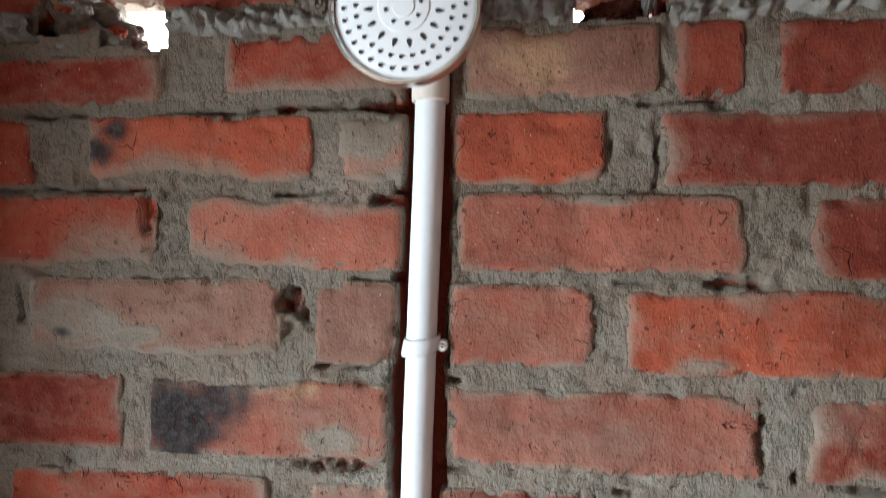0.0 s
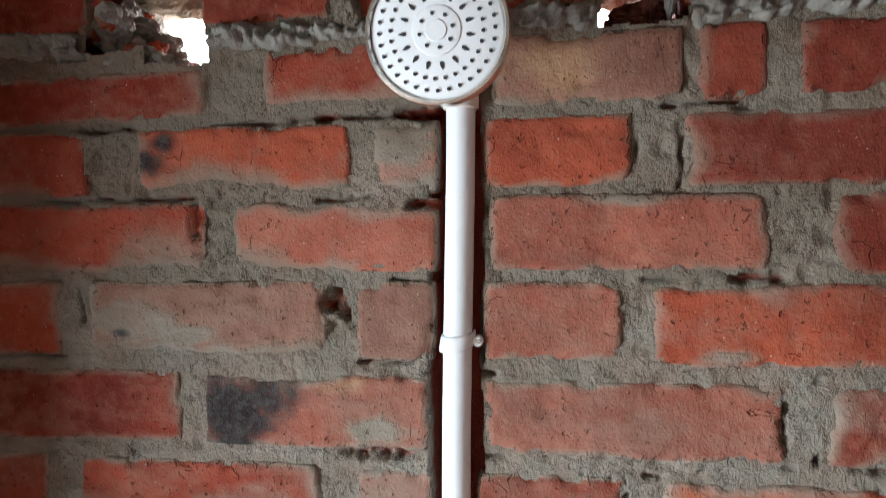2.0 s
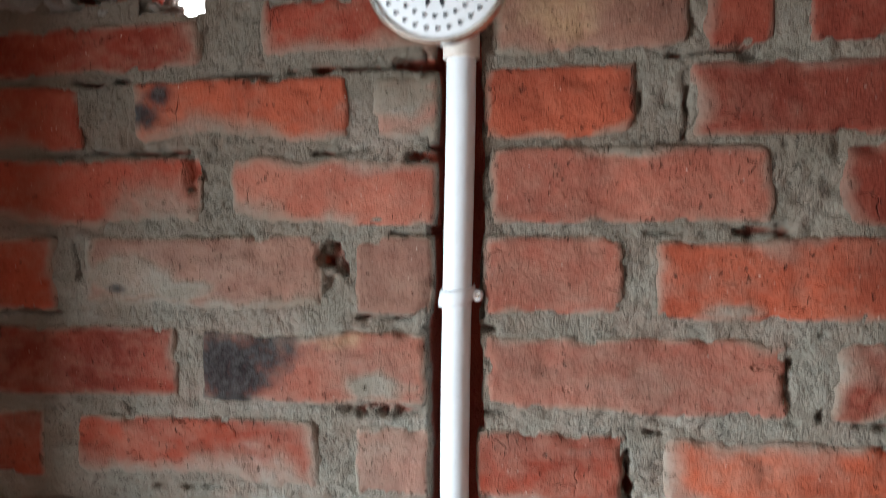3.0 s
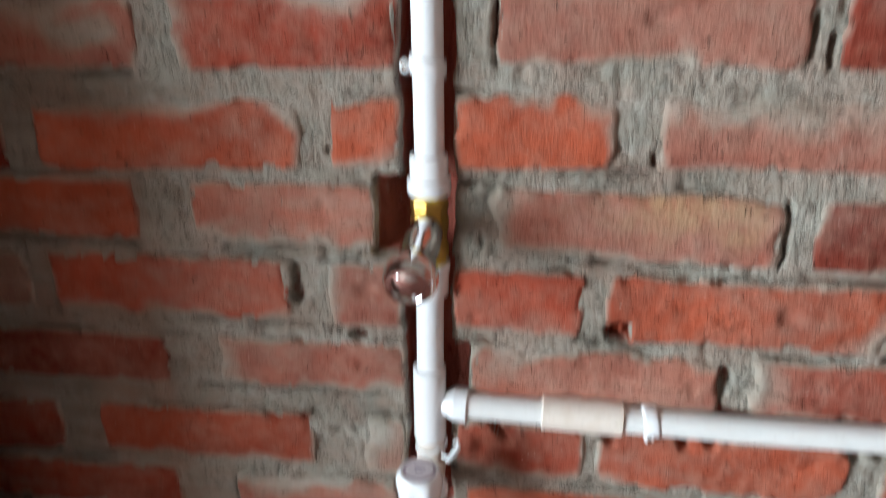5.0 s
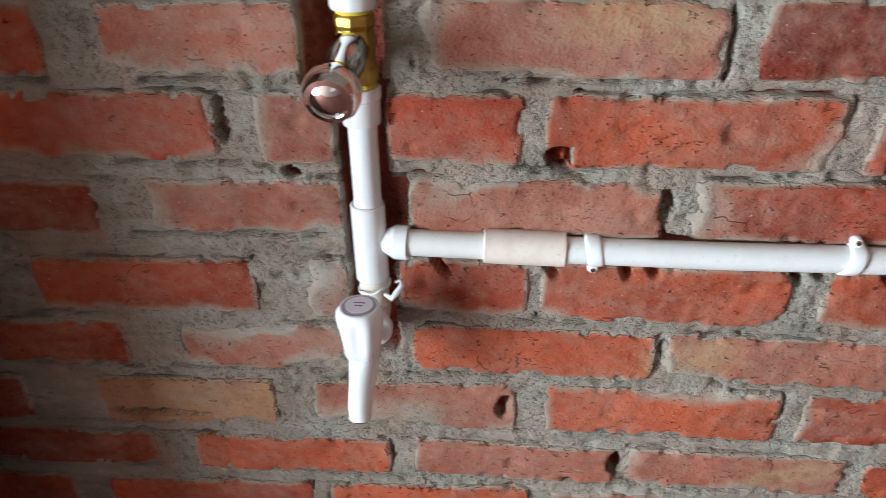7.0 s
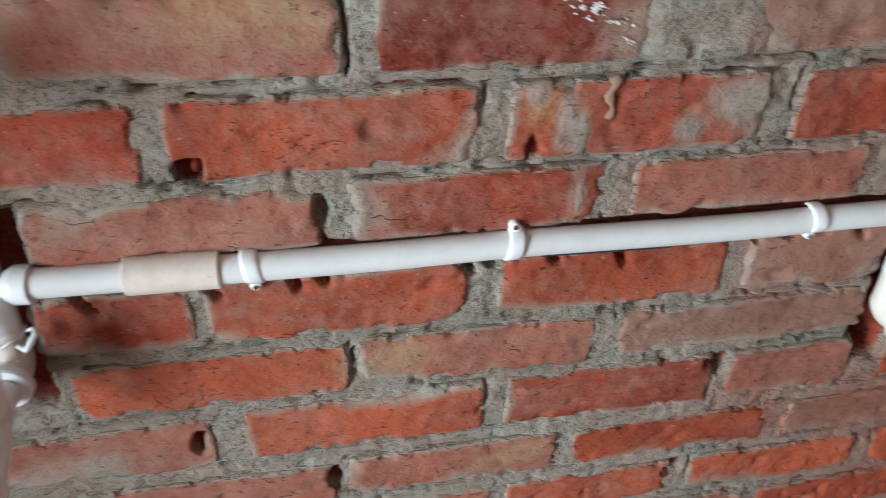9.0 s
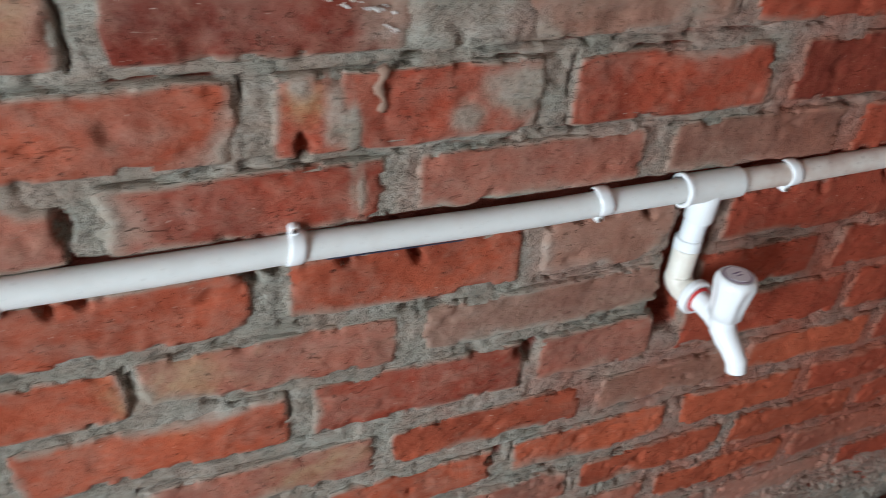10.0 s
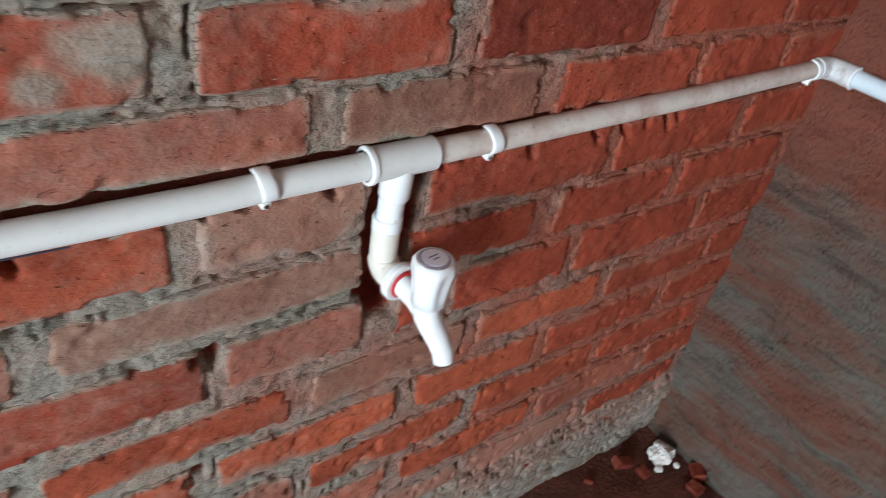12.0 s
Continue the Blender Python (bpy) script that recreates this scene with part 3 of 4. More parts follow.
def brick_piece(x0, x1, z0, z1, seed, parent, kind, face=None, tilt=0.0, cell=0.0034, depth=0.044):
    """One brick: uneven face, worn edges, sides that run into the wall. After the kind's letter come the sides over which
    cement is smeared: t b l r a little, T B L R widely."""
    sides, kind = kind[1:], kind[0]
    nx, nz = max(4, round((x1 - x0) / cell)), max(4, round((z1 - z0) / cell))
    cx, cz = (x0 + x1) / 2, (z0 + z1) / 2
    gx, gz = np.meshgrid(np.linspace(x0, x1, nx + 1), np.linspace(z0, z1, nz + 1), indexing="ij")
    d = np.minimum(np.minimum(gx - x0, x1 - gx), np.minimum(gz - z0, z1 - gz))
    corner = np.clip(1 - np.hypot(np.minimum(gx - x0, x1 - gx), np.minimum(gz - z0, z1 - gz)) / 0.016, 0, 1)
    off = seed * 1.37
    wx = 0.0026 * field(gx + off, gz, 0.030, 41, 4) - np.sign(gx - cx) * corner * 0.0015
    wz = 0.0023 * field(gx * 0.7, gz + off, 0.034, 42, 4) - np.sign(gz - cz) * corner * 0.0012
    y = -0.0017 + 0.0009 * field(gx + off, gz, 0.06, 43, 4) + 0.0006 * field(gx, gz + off, 0.010, 44, 3)
    y += 0.0026 * np.clip(1 - d / 0.0030, 0, 1) ** 2
    y += 0.0009 * field(gx + off, gz, 0.017, 46, 3)
    y += 0.006 * step(field(gx + off, gz, 0.016, 45, 3), 0.22, 0.32) * np.clip(1 - d / 0.009, 0, 1)
    film = np.zeros_like(gx)
    for key, away in (("l", gx - x0), ("r", x1 - gx), ("b", gz - z0), ("t", z1 - gz)):
        width = 0.021 if key.upper() in sides else 0.0105 if key in sides else 0.0034
        width = width * np.clip(0.85 + 2.0 * field(gx + off, gz + off, 0.045, 47 + ord(key) % 5, 4), 0.08, 2.0)
        over = 1 - step(away, 0.05 * width, 1.25 * width)
        film = np.maximum(film, over)
        if key in sides.lower():
            y = y + 0.0050 * step(over, 0.74, 1.0)
    px, pz = gx + wx, gz + wz + tilt * (gx - cx)
    film = np.maximum(film, patches(SMEAR, px, pz, 91))
    if face is not None:
        y = y + face(px, pz)
    verts = [(px[i, k] - cx, y[i, k], pz[i, k] - cz) for i in range(nx + 1) for k in range(nz + 1)]
    at = lambda i, k: i * (nz + 1) + k
    faces = [(at(i, k), at(i + 1, k), at(i + 1, k + 1), at(i, k + 1)) for i in range(nx) for k in range(nz)]
    ring = [at(i, 0) for i in range(nx)] + [at(nx, k) for k in range(nz)] + [at(i, nz) for i in range(nx, 0, -1)] + [at(0, k) for k in range(nz, 0, -1)]
    base = len(verts)
    verts += [(verts[v][0], depth, verts[v][2]) for v in ring]
    n = len(ring)
    faces += [(ring[(j + 1) % n], ring[j], base + j, base + (j + 1) % n) for j in range(n)]
    me = bpy.data.meshes.new("brick")
    me.from_pydata(verts, [], faces)
    for key, values in (("film", film), ("edge", np.clip(1 - d / 0.007, 0, 1)), ("soot", patches(SOOT, px, pz, 92)), ("ochre", patches(OCHRE, px, pz, 93))):
        if values.max() > 0:
            me.attributes.new(key, "FLOAT", "POINT").data.foreach_set("value", np.concatenate([values.ravel(), np.zeros(n)]))
    me.materials.append(BRICK)
    me.shade_smooth()
    ob = new("brick", me)
    ob.parent = parent
    ob.location = (cx, 0, cz)
    ob.color = TINT[kind]
    return ob


# solid core behind the face, left open at the two gaps under the ceiling
core = joined(((-0.90, 0.046, -0.10), (1.475, 0.12, 1.447)), ((-0.90, 0.046, 1.447), (-0.290, 0.12, TOP)), ((-0.182, 0.046, 1.447), (0.115, 0.12, TOP)),
              ((0.115, 0.046, 1.447), (0.174, 0.12, 1.464)), ((0.174, 0.046, 1.447), (1.475, 0.12, TOP)))
wall_back = tagged(mesh_object("wall_back", core, MORTAR, smooth=False), "old red brick wall with thick grey cement joints and cut pipe chases", "wall", kind="structure")

# rubble left inside the gaps under the ceiling
def lump(name, at, size, seed, material, parent, label="", fineness=4):
    bm = bmesh.new()
    bmesh.ops.create_icosphere(bm, subdivisions=fineness, radius=1.0)
    for v in bm.verts:
        q = v.co.copy()
        r = 1 + 0.35 * noise.noise(q * 1.7 + Vector((seed, 0, 0))) + 0.18 * noise.noise(q * 4.5 + Vector((0, seed, 0))) + 0.08 * noise.noise(q * 11) + 0.05 * noise.noise(q * 23)
        v.co = Vector((q.x * size[0], q.y * size[1], q.z * size[2])) * r + Vector(at)
    return part(name, bm, material, parent, label, False)


chip = random.Random(8)
for k in range(70):
    u = chip.random() ** 1.3
    r = chip.uniform(0.003, 0.0085)
    crumb = lump("mortar_lump", (-0.284 + 0.058 * u, chip.uniform(0.006, 0.085), 1.452 + (0.074 - 0.062 * u) * chip.random()), (r * chip.uniform(1.0, 1.8), r * 1.3, r), 20 + 3.7 * k, PALE_CEMENT if k % 5 else BRICK, wall_back, "pale broken cement" if k % 5 else "broken brick", 3)
    crumb.color = TINT["t"]
lump("mortar_lump", (-0.286, 0.066, 1.488), (0.018, 0.050, 0.040), 31.0, PALE_CEMENT, wall_back, "pale broken cement", 5)
lump("mortar_lump", (-0.236, 0.085, 1.549), (0.066, 0.050, 0.030), 6.1, CEIL, wall_back, "pale concrete run down from the slab", 5)
lump("mortar_lump", (-0.262, 0.045, 1.546), (0.045, 0.050, 0.020), 6.4, CEIL, wall_back, "pale concrete run down from the slab", 5)
lump("mortar_lump", (-0.182, 0.050, 1.452), (0.014, 0.030, 0.012), 6.6, PALE_CEMENT, wall_back)
lump("mortar_lump", (-0.078, -0.004, 1.526), (0.018, 0.012, 0.014), 6.9, MORTAR, wall_back)
lump("mortar_lump", (-0.071, -0.001, 1.508), (0.010, 0.010, 0.020), 2.2, MORTAR, wall_back)
lump("mortar_lump", (-0.068, -0.003, 1.486), (0.009, 0.009, 0.012), 7.2, MORTAR, wall_back)
lump("mortar_lump", (0.148, 0.050, 1.478), (0.027, 0.030, 0.016), 6.3, EARTH, wall_back, "dark broken brick end", 5)
lump("mortar_lump", (0.142, 0.070, 1.528), (0.034, 0.046, 0.027), 9.4, CEIL, wall_back, "pale concrete run down from the slab", 5)
lump("mortar_lump", (0.1665, 0.018, 1.494), (0.0040, 0.010, 0.021), 8.8, PALE_CEMENT, wall_back, "pale cement sliver")
lump("mortar_lump", (0.168, -0.004, 1.531), (0.026, 0.012, 0.009), 8.1, CEIL, wall_back, "ragged lip of cement under the slab", 5)
for k in range(34):
    x = chip.uniform(-0.33, 0.60)
    lump("mortar_lump", (x, -0.001, 1.536 - chip.random() * 0.004), (chip.uniform(0.006, 0.022), chip.uniform(0.003, 0.007), chip.uniform(0.002, 0.006)), 90 + k, CEIL, wall_back, "ragged lip of cement under the slab", 3)

fill = random.Random(11)
count = [0]


def course(z0, z1, slope, *bricks):
    """Lays one course: measured bricks, then more of the kind out to both ends of the wall."""
    row = list(bricks)
    SEAMS.extend([(z0 - 0.0015, slope), (z1 + 0.0012, slope)])
    x = row[0][0] - fill.uniform(0.014, 0.024)
    while x > -0.50:
        w = fill.uniform(0.190, 0.208)
        row.insert(0, (max(x - w, -0.53), x, fill.choice(("rb", "rt", "d", "gl"))))
        x -= w + fill.uniform(0.014, 0.024)
    x = row[-1][1] + fill.uniform(0.012, 0.022)
    while x < CORNER - 0.05:
        w = fill.uniform(0.186, 0.206)
        row.append((x, min(x + w, CORNER - 0.004), fill.choice(("w", "wb", "wt")) if x > 0.85 else fill.choice(("rb", "ot", "pl"))))
        x += w + fill.uniform(0.012, 0.022)
    for x0, x1, kind in row:
        zt = z1 - 0.012 if kind == "nbR" else z1
        ENDS.extend([(x0 - 0.002, z0, z1), (x1 + 0.002, z0, z1)])
        lean = slope * min((x0 + x1) / 2 - 0.2, 0)
        count[0] += 1
        laid = brick_piece(x0 - 0.0012, x1 + 0.0012, z0 + lean - 0.0006, zt + lean + 0.0006, count[0], wall_back, kind, hollows, slope if x1 < 0.2 else fill.uniform(-0.008, 0.008), 0.0026 if z0 < 0.75 else 0.0034)
        if x0 < 0.60:
            laid.color[3] += (0.10 if x0 > 0.45 else 0.18 if z0 < 1.2 else 0.10 if x0 < 0 or z0 < 1.3 else 0.03)


def top_course(z0, z1, *bricks):
    for x0, x1, kind in bricks:
        count[0] += 1
        brick_piece(x0, x1, z0, z1, count[0], wall_back, kind, hollows)


top_course(1.482, 1.536, (-0.48, -0.286, "n"), (-0.186, -0.081, "dt"), (-0.063, 0.116, "r"), (0.174, 0.362, "n"), (0.380, 0.575, "r"), (0.595, 0.79, "o"), (0.81, 1.0, "w"), (1.02, 1.22, "w"), (1.235, 1.35, "w"))
course(1.411, 1.463, 0.0, (-0.395, -0.178, "nbR"), (-0.143, -0.004, "rLB"), (0.037, 0.171, "gbl"), (0.180, 0.227, "rl"), (0.250, 0.440, "nB"))
course(1.352, 1.405, 0.0, (-0.490, -0.286, "rRb"), (-0.247, -0.069, "oLBr"), (-0.050, -0.003, "mtb"), (0.034, 0.137, "ob"), (0.173, 0.325, "dlt"))
course(1.291, 1.347, 0.0, (-0.395, -0.188, "rB"), (-0.165, -0.004, "pBtl"), (0.037, 0.234, "pbR"), (0.268, 0.450, "nLt"))
course(1.226, 1.285, 0.0, (-0.515, -0.312, "rr"), (-0.294, -0.088, "gLBr"), (-0.067, -0.006, "gl"), (0.031, 0.130, "pBr"), (0.150, 0.340, "oltr"))
course(1.158, 1.215, 0.0, (-0.410, -0.208, "dr"), (-0.190, -0.012, "pt"), (0.031, 0.238, "pt"), (0.263, 0.455, "dLb"))
course(1.089, 1.144, 0.0, (-0.535, -0.330, "r"), (-0.300, -0.090, "rBR"), (-0.069, -0.010, "mlt"), (0.026, 0.130, "rb"), (0.155, 0.350, "oltb"))
course(1.020, 1.075, 0.01, (-0.400, -0.196, "rt"), (-0.172, -0.012, "oLb"), (0.028, 0.237, "pLBR"), (0.257, 0.455, "gL"))
course(0.951, 1.008, 0.03, (-0.520, -0.315, "rr"), (-0.292, -0.079, "rbl"), (-0.061, -0.011, "mL"), (0.026, 0.135, "mb"), (0.147, 0.345, "pTl"))
course(0.887, 0.940, 0.02, (-0.400, -0.194, "pTr"), (-0.173, -0.009, "rLt"), (0.057, 0.252, "pBr"), (0.269, 0.465, "dl"))
course(0.820, 0.874, 0.04, (-0.525, -0.317, "d"), (-0.289, -0.081, "otr"), (-0.060, -0.009, "ob"), (0.029, 0.143, "oTr"), (0.168, 0.366, "pTl"))
course(0.750, 0.803, 0.01, (-0.412, -0.216, "orb"), (-0.171, -0.030, "pB"), (0.052, 0.258, "pLb"), (0.278, 0.460, "dLR"), (0.520, 0.715, "gLB"))
course(0.684, 0.739, 0.01, (-0.304, -0.101, "rb"), (-0.073, -0.010, "pl"), (0.030, 0.128, "rb"), (0.145, 0.349, "oR"), (0.368, 0.560, "rR"), (0.584, 0.767, "rt"), (0.795, 0.985, "d"))
course(0.6275, 0.676, 0.03, (-0.418, -0.214, "d"), (-0.175, -0.010, "pBL"), (0.044, 0.236, "pT"), (0.250, 0.442, "rL"), (0.466, 0.657, "pb"), (0.683, 0.866, "gb"), (0.888, 1.072, "r"), (1.086, 1.225, "w"))
course(0.546, 0.603, 0.03, (-0.520, -0.327, "r"), (-0.289, -0.091, "ob"), (-0.052, -0.012, "gL"), (0.032, 0.137, "rB"), (0.149, 0.342, "ob"), (0.368, 0.557, "ob"), (0.572, 0.706, "gLB"), (0.768, 0.980, "rb"), (0.996, 1.190, "w"))
course(0.486, 0.536, 0.03, (-0.428, -0.222, "r"), (-0.168, -0.020, "pTB"), (0.041, 0.246, "o"), (0.254, 0.454, "pbl"), (0.475, 0.713, "gRb"), (0.756, 0.900, "r"), (0.931, 1.105, "w"))
course(0.420, 0.476, 0.045, (-0.545, -0.342, "d"), (-0.273, -0.091, "tl"), (-0.054, 0.135, "pBr"), (0.156, 0.361, "otl"), (0.379, 0.577, "rl"), (0.592, 0.716, "pb"), (0.752, 0.800, "r"), (0.816, 0.966, "w"), (0.985, 1.185, "w"))
course(0.354, 0.401, 0.036, (-0.425, -0.221, "dr"), (-0.189, 0.013, "oL"), (0.036, 0.228, "pl"), (0.236, 0.433, "pbl"), (0.452, 0.650, "ob"), (0.672, 0.842, "gBr"), (0.863, 1.040, "ob"))
course(0.289, 0.339, 0.05, (-0.540, -0.333, "r"), (-0.292, -0.071, "r"), (-0.052, 0.150, "ob"), (0.172, 0.372, "pt"), (0.390, 0.560, "o"), (0.581, 0.768, "ob"), (0.790, 0.960, "o"))
course(0.226, 0.274, 0.04, (-0.180, 0.020, "r"), (0.040, 0.240, "ob"), (0.258, 0.455, "o"), (0.475, 0.655, "pt"), (0.672, 0.866, "ob"), (0.880, 1.080, "o"))
course(0.160, 0.208, 0.03, (-0.080, 0.120, "r"), (0.140, 0.335, "o"), (0.355, 0.555, "rt"), (0.575, 0.770, "pb"), (0.790, 0.985, "ob"), (1.005, 1.195, "pb"))
course(0.095, 0.142, 0.0, (0.040, 0.240, "r"), (0.260, 0.455, "gb"), (0.475, 0.670, "pb"), (0.690, 0.885, "mB"), (0.905, 1.100, "mB"))
course(0.030, 0.077, 0.0, (0.140, 0.340, "m"), (0.360, 0.560, "m"), (0.580, 0.780, "m"), (0.800, 1.0, "m"))

xs, zs = np.arange(-0.52, CORNER + 0.003, 0.0020), np.arange(-0.05, TOP + 0.006, 0.0020)
GX, GZ = np.meshgrid(xs, zs, indexing="ij")
rag = field(GX, GZ, 0.02, 31, 3) * 0.005
gap_1 = (GX + rag > -0.287) & (GX + rag < -0.184) & (GZ + rag > np.where(GX > -0.236, 1.455, 1.468))
gap_2 = (GX + rag > 0.116) & (GX + rag < 0.173) & (GZ + rag > 1.468)
face_y = mortar_face(GX, GZ) + seams(GX, GZ)
cut = channels(GX, GZ)
face_y = face_y * (1 - cut) + cut * (0.042 + 0.003 * field(GX, GZ, 0.02, 32, 3)) + hollows(GX, GZ) * (1 - cut)
tagged(grid_sheet("mortar", xs, zs, face_y, ~(gap_1 | gap_2), MORTAR, wall_back), "rough grey cement mortar")

# squeezed-out bed under the top course: pale cement in fingers and lumps
bx, bz = np.arange(-0.76, CORNER, 0.0016), np.arange(1.452, 1.494, 0.0016)
BX, BZ = np.meshgrid(bx, bz, indexing="ij")
mid_z = 1.4735 + 0.003 * field(BX, BZ * 0, 0.05, 81, 3)
half = 0.0090 + 0.0080 * field(BX, BZ * 0, 0.026, 82, 3) + 0.004 * field(BX, BZ, 0.007, 83, 2)
inside_bead = 1 - step(np.abs(BZ - mid_z) / np.maximum(half, 0.004), 0.55, 1.15)
fingers = 0.5 + 0.5 * field(BX, BZ * 0.35, 0.0075, 84, 3)
bead_y = 0.010 - inside_bead * (0.0125 + 0.030 * 0.7 * fingers ** 2 * step(field(BX, BZ * 0, 0.06, 85, 2), -0.3, 0.2) + 0.014 * field(BX, BZ, 0.014, 86, 3) + 0.011 * field(BX, BZ, 0.0058, 87, 3))
far_1 = (BX > -0.290) & (BX < -0.178)
far_2 = (BX > 0.113) & (BX < 0.177)
far_3 = (np.abs(BX - 0.0115) < 0.024)
tagged(grid_sheet("mortar_bead", bx, bz, bead_y, ~(far_1 | far_2 | far_3), PALE_CEMENT, wall_back), "pale squeezed-out cement bed")


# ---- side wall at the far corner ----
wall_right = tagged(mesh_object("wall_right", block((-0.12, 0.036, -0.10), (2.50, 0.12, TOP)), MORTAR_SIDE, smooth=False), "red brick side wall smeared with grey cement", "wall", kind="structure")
wall_right.matrix_world = pose(CORNER, 0, 0, 0, 0, -90)
xs2, zs2 = np.arange(0.0, 0.62, 0.005), np.arange(-0.05, TOP + 0.006, 0.005)
SX, SZ = np.meshgrid(xs2, zs2, indexing="ij")
side_y = -0.004 + mortar_face(SX + 3.0, SZ, True) - 0.004 * np.clip(field(SX * 0.25, SZ, 0.03, 63, 4), -0.2, 1) - 0.001
side_y -= (0.005 + 0.006 * (1 - step(SZ, 0.40, 0.60))) * step(field(SX * 0.5, SZ, 0.09, 65, 4), -0.40, 0.15) + 0.008 * (1 - step(SX + 0.02 * field(SX, SZ, 0.05, 66, 2), 0.03, 0.08))
side_y -= 0.006 * field(SX * 0.5, SZ, 0.020, 67, 4) * (1 - step(SZ, 0.45, 0.65))
side_y -= (1 - step(SZ + 0.03 * field(SX, SZ, 0.08, 61, 2), 0.20, 0.34)) * (0.010 + 0.008 * field(SX, SZ, 0.05, 62, 4))
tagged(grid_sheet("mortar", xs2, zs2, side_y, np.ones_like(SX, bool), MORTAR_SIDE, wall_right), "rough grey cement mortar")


def lumpy(x, z):
    return 0.008 + 0.006 * field(x * 0.5 + 5.0, z, 0.026, 64, 4) - (1 - step(z, 0.22, 0.36)) * (0.010 + 0.008 * field(x, z, 0.05, 62, 4))


zc = 0.030
row = 0
while zc < 1.50:
    x = 0.006 if row % 2 else -0.1
    while x < 0.60:
        w = fill.uniform(0.186, 0.206) if x > 0 else 0.205
        count[0] += 1
        brick_piece(max(x, 0.006), min(x + w, 0.62), zc, zc + 0.052, count[0], wall_right, fill.choice("wdgdmd" if zc < 0.45 else "wwrpr"), lumpy, fill.uniform(-0.03, 0.03), 0.005)
        x += w + fill.uniform(0.016, 0.026)
    zc += 0.0655
    row += 1
brick_rest = part("mortar", block((0.60, -0.004, -0.05), (2.50, 0.036, TOP)), PLAIN_WALL, wall_right, "", False)

# ---- ceiling, floor and the walls behind the camera ----
cx_, cy_ = np.arange(-0.92, 1.50, 0.011), np.arange(-0.80, 0.14, 0.008)
CX, CY = np.meshgrid(cx_, cy_, indexing="ij")
ceil_z = TOP - 0.002 - 0.010 * (1 - step(np.abs(CY + 0.002), 0.0, 0.045)) * np.clip(field(CX, CY * 0.5, 0.035, 54, 4) + 0.1, 0, 1) + 0.0035 * field(CX, CY, 0.09, 51, 3) + 0.0022 * field(CX * 0.3, CY, 0.014, 52, 3) + 0.0015 * field(CX, CY, 0.02, 53, 2)
sheet = grid_sheet("ceiling", cx_, cy_, ceil_z, np.ones_like(CX, bool), CEIL, None)
flat = np.stack([CX, CY, ceil_z], -1).reshape(-1, 3)
sheet.data.vertices.foreach_set("co", flat.ravel())
bm = bmesh.new()
bm.from_mesh(sheet.data)
slab = joined(((-0.92, -0.80, TOP + 0.012), (1.49, 0.132, TOP + 0.13)), ((-2.02, -2.62, TOP), (1.49, -0.80, TOP + 0.13)), ((-2.02, -0.80, TOP), (-0.92, 0.132, TOP + 0.13)))
tmp = bpy.data.meshes.new("tmp")
slab.to_mesh(tmp)
slab.free()
bm.from_mesh(tmp)
bpy.data.meshes.remove(tmp)
bm.to_mesh(sheet.data)
bm.free()
tagged(sheet, "bare board-marked concrete ceiling slab", "ceiling", kind="structure")

fx, fy = np.arange(-2.0, 1.50, 0.018), np.arange(-2.56, 0.05, 0.018)
FX, FY = np.meshgrid(fx, fy, indexing="ij")
floor_z = FLOOR + 0.010 * field(FX, FY, 0.16, 55, 3) + 0.007 * field(FX, FY, 0.04, 56, 4)
floor = grid_sheet("floor", fx, fy, floor_z, np.ones_like(FX, bool), EARTH, None)
floor.data.vertices.foreach_set("co", np.stack([FX, FY, floor_z], -1).reshape(-1, 3).ravel())
tagged(floor, "dark red earth floor with brick dust", "floor", kind="structure")

# unseen walls that close the place: front wall, low passage and the wide entrance
# its opening gives the chrome handle something bright to reflect
tagged(mesh_object("wall_front", joined(((-2.02, -2.62, -0.10), (-0.15, -2.50, TOP)), ((0.45, -2.62, -0.10), (1.475, -2.50, TOP)), ((-0.15, -2.62, -0.10), (0.45, -2.50, 0.55)), ((-0.15, -2.62, 1.25), (0.45, -2.50, TOP))), PLAIN_WALL, smooth=False), "rough red wall with a bare window opening", "wall", kind="structure")
# return, low step and lintel added to shade the brick wall's left and top
tagged(mesh_object("shade_wall_left", joined(((-0.62, -0.23, -0.10), (-0.50, 0.030, TOP)), ((-0.62, -0.35, -0.10), (-0.50, -0.23, 0.94)), ((-0.90, -2.50, 1.24), (-0.78, -0.10, TOP))), PLAIN_WALL, smooth=False), "unseen red cross wall with a wide low opening, added for shade", "wall", kind="structure")
entry = joined(((-2.02, ENTRY_Y1, -0.10), (-1.90, 0.036, TOP)), ((-2.02, -2.50, ENTRY_Z), (-1.90, ENTRY_Y1, TOP)), ((-1.90, -0.10, -0.10), (-0.62, 0.036, TOP)))
tagged(mesh_object("wall_entrance", entry, PLAIN_WALL, smooth=False), "rough red outer wall with the wide entrance", "wall", kind="structure")
bm = bmesh.new()
bmesh.ops.create_grid(bm, x_segments=8, y_segments=8, size=200)
bmesh.ops.translate(bm, verts=bm.verts, vec=(0, 0, -0.11))
tagged(mesh_object("ground", bm, YARD, smooth=False), "bare unseen ground outside, pale to bounce light", "ground", kind="structure")

# glowing sheet for the bright hazy distance seen by the gaps under the ceiling
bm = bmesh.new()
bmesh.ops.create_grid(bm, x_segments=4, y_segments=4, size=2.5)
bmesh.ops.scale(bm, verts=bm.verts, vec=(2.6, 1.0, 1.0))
haze = tagged(mesh_object("backdrop", bm, HAZE, smooth=False), "glowing sheet for bright overcast haze beyond the wall", "backdrop", kind="structure")
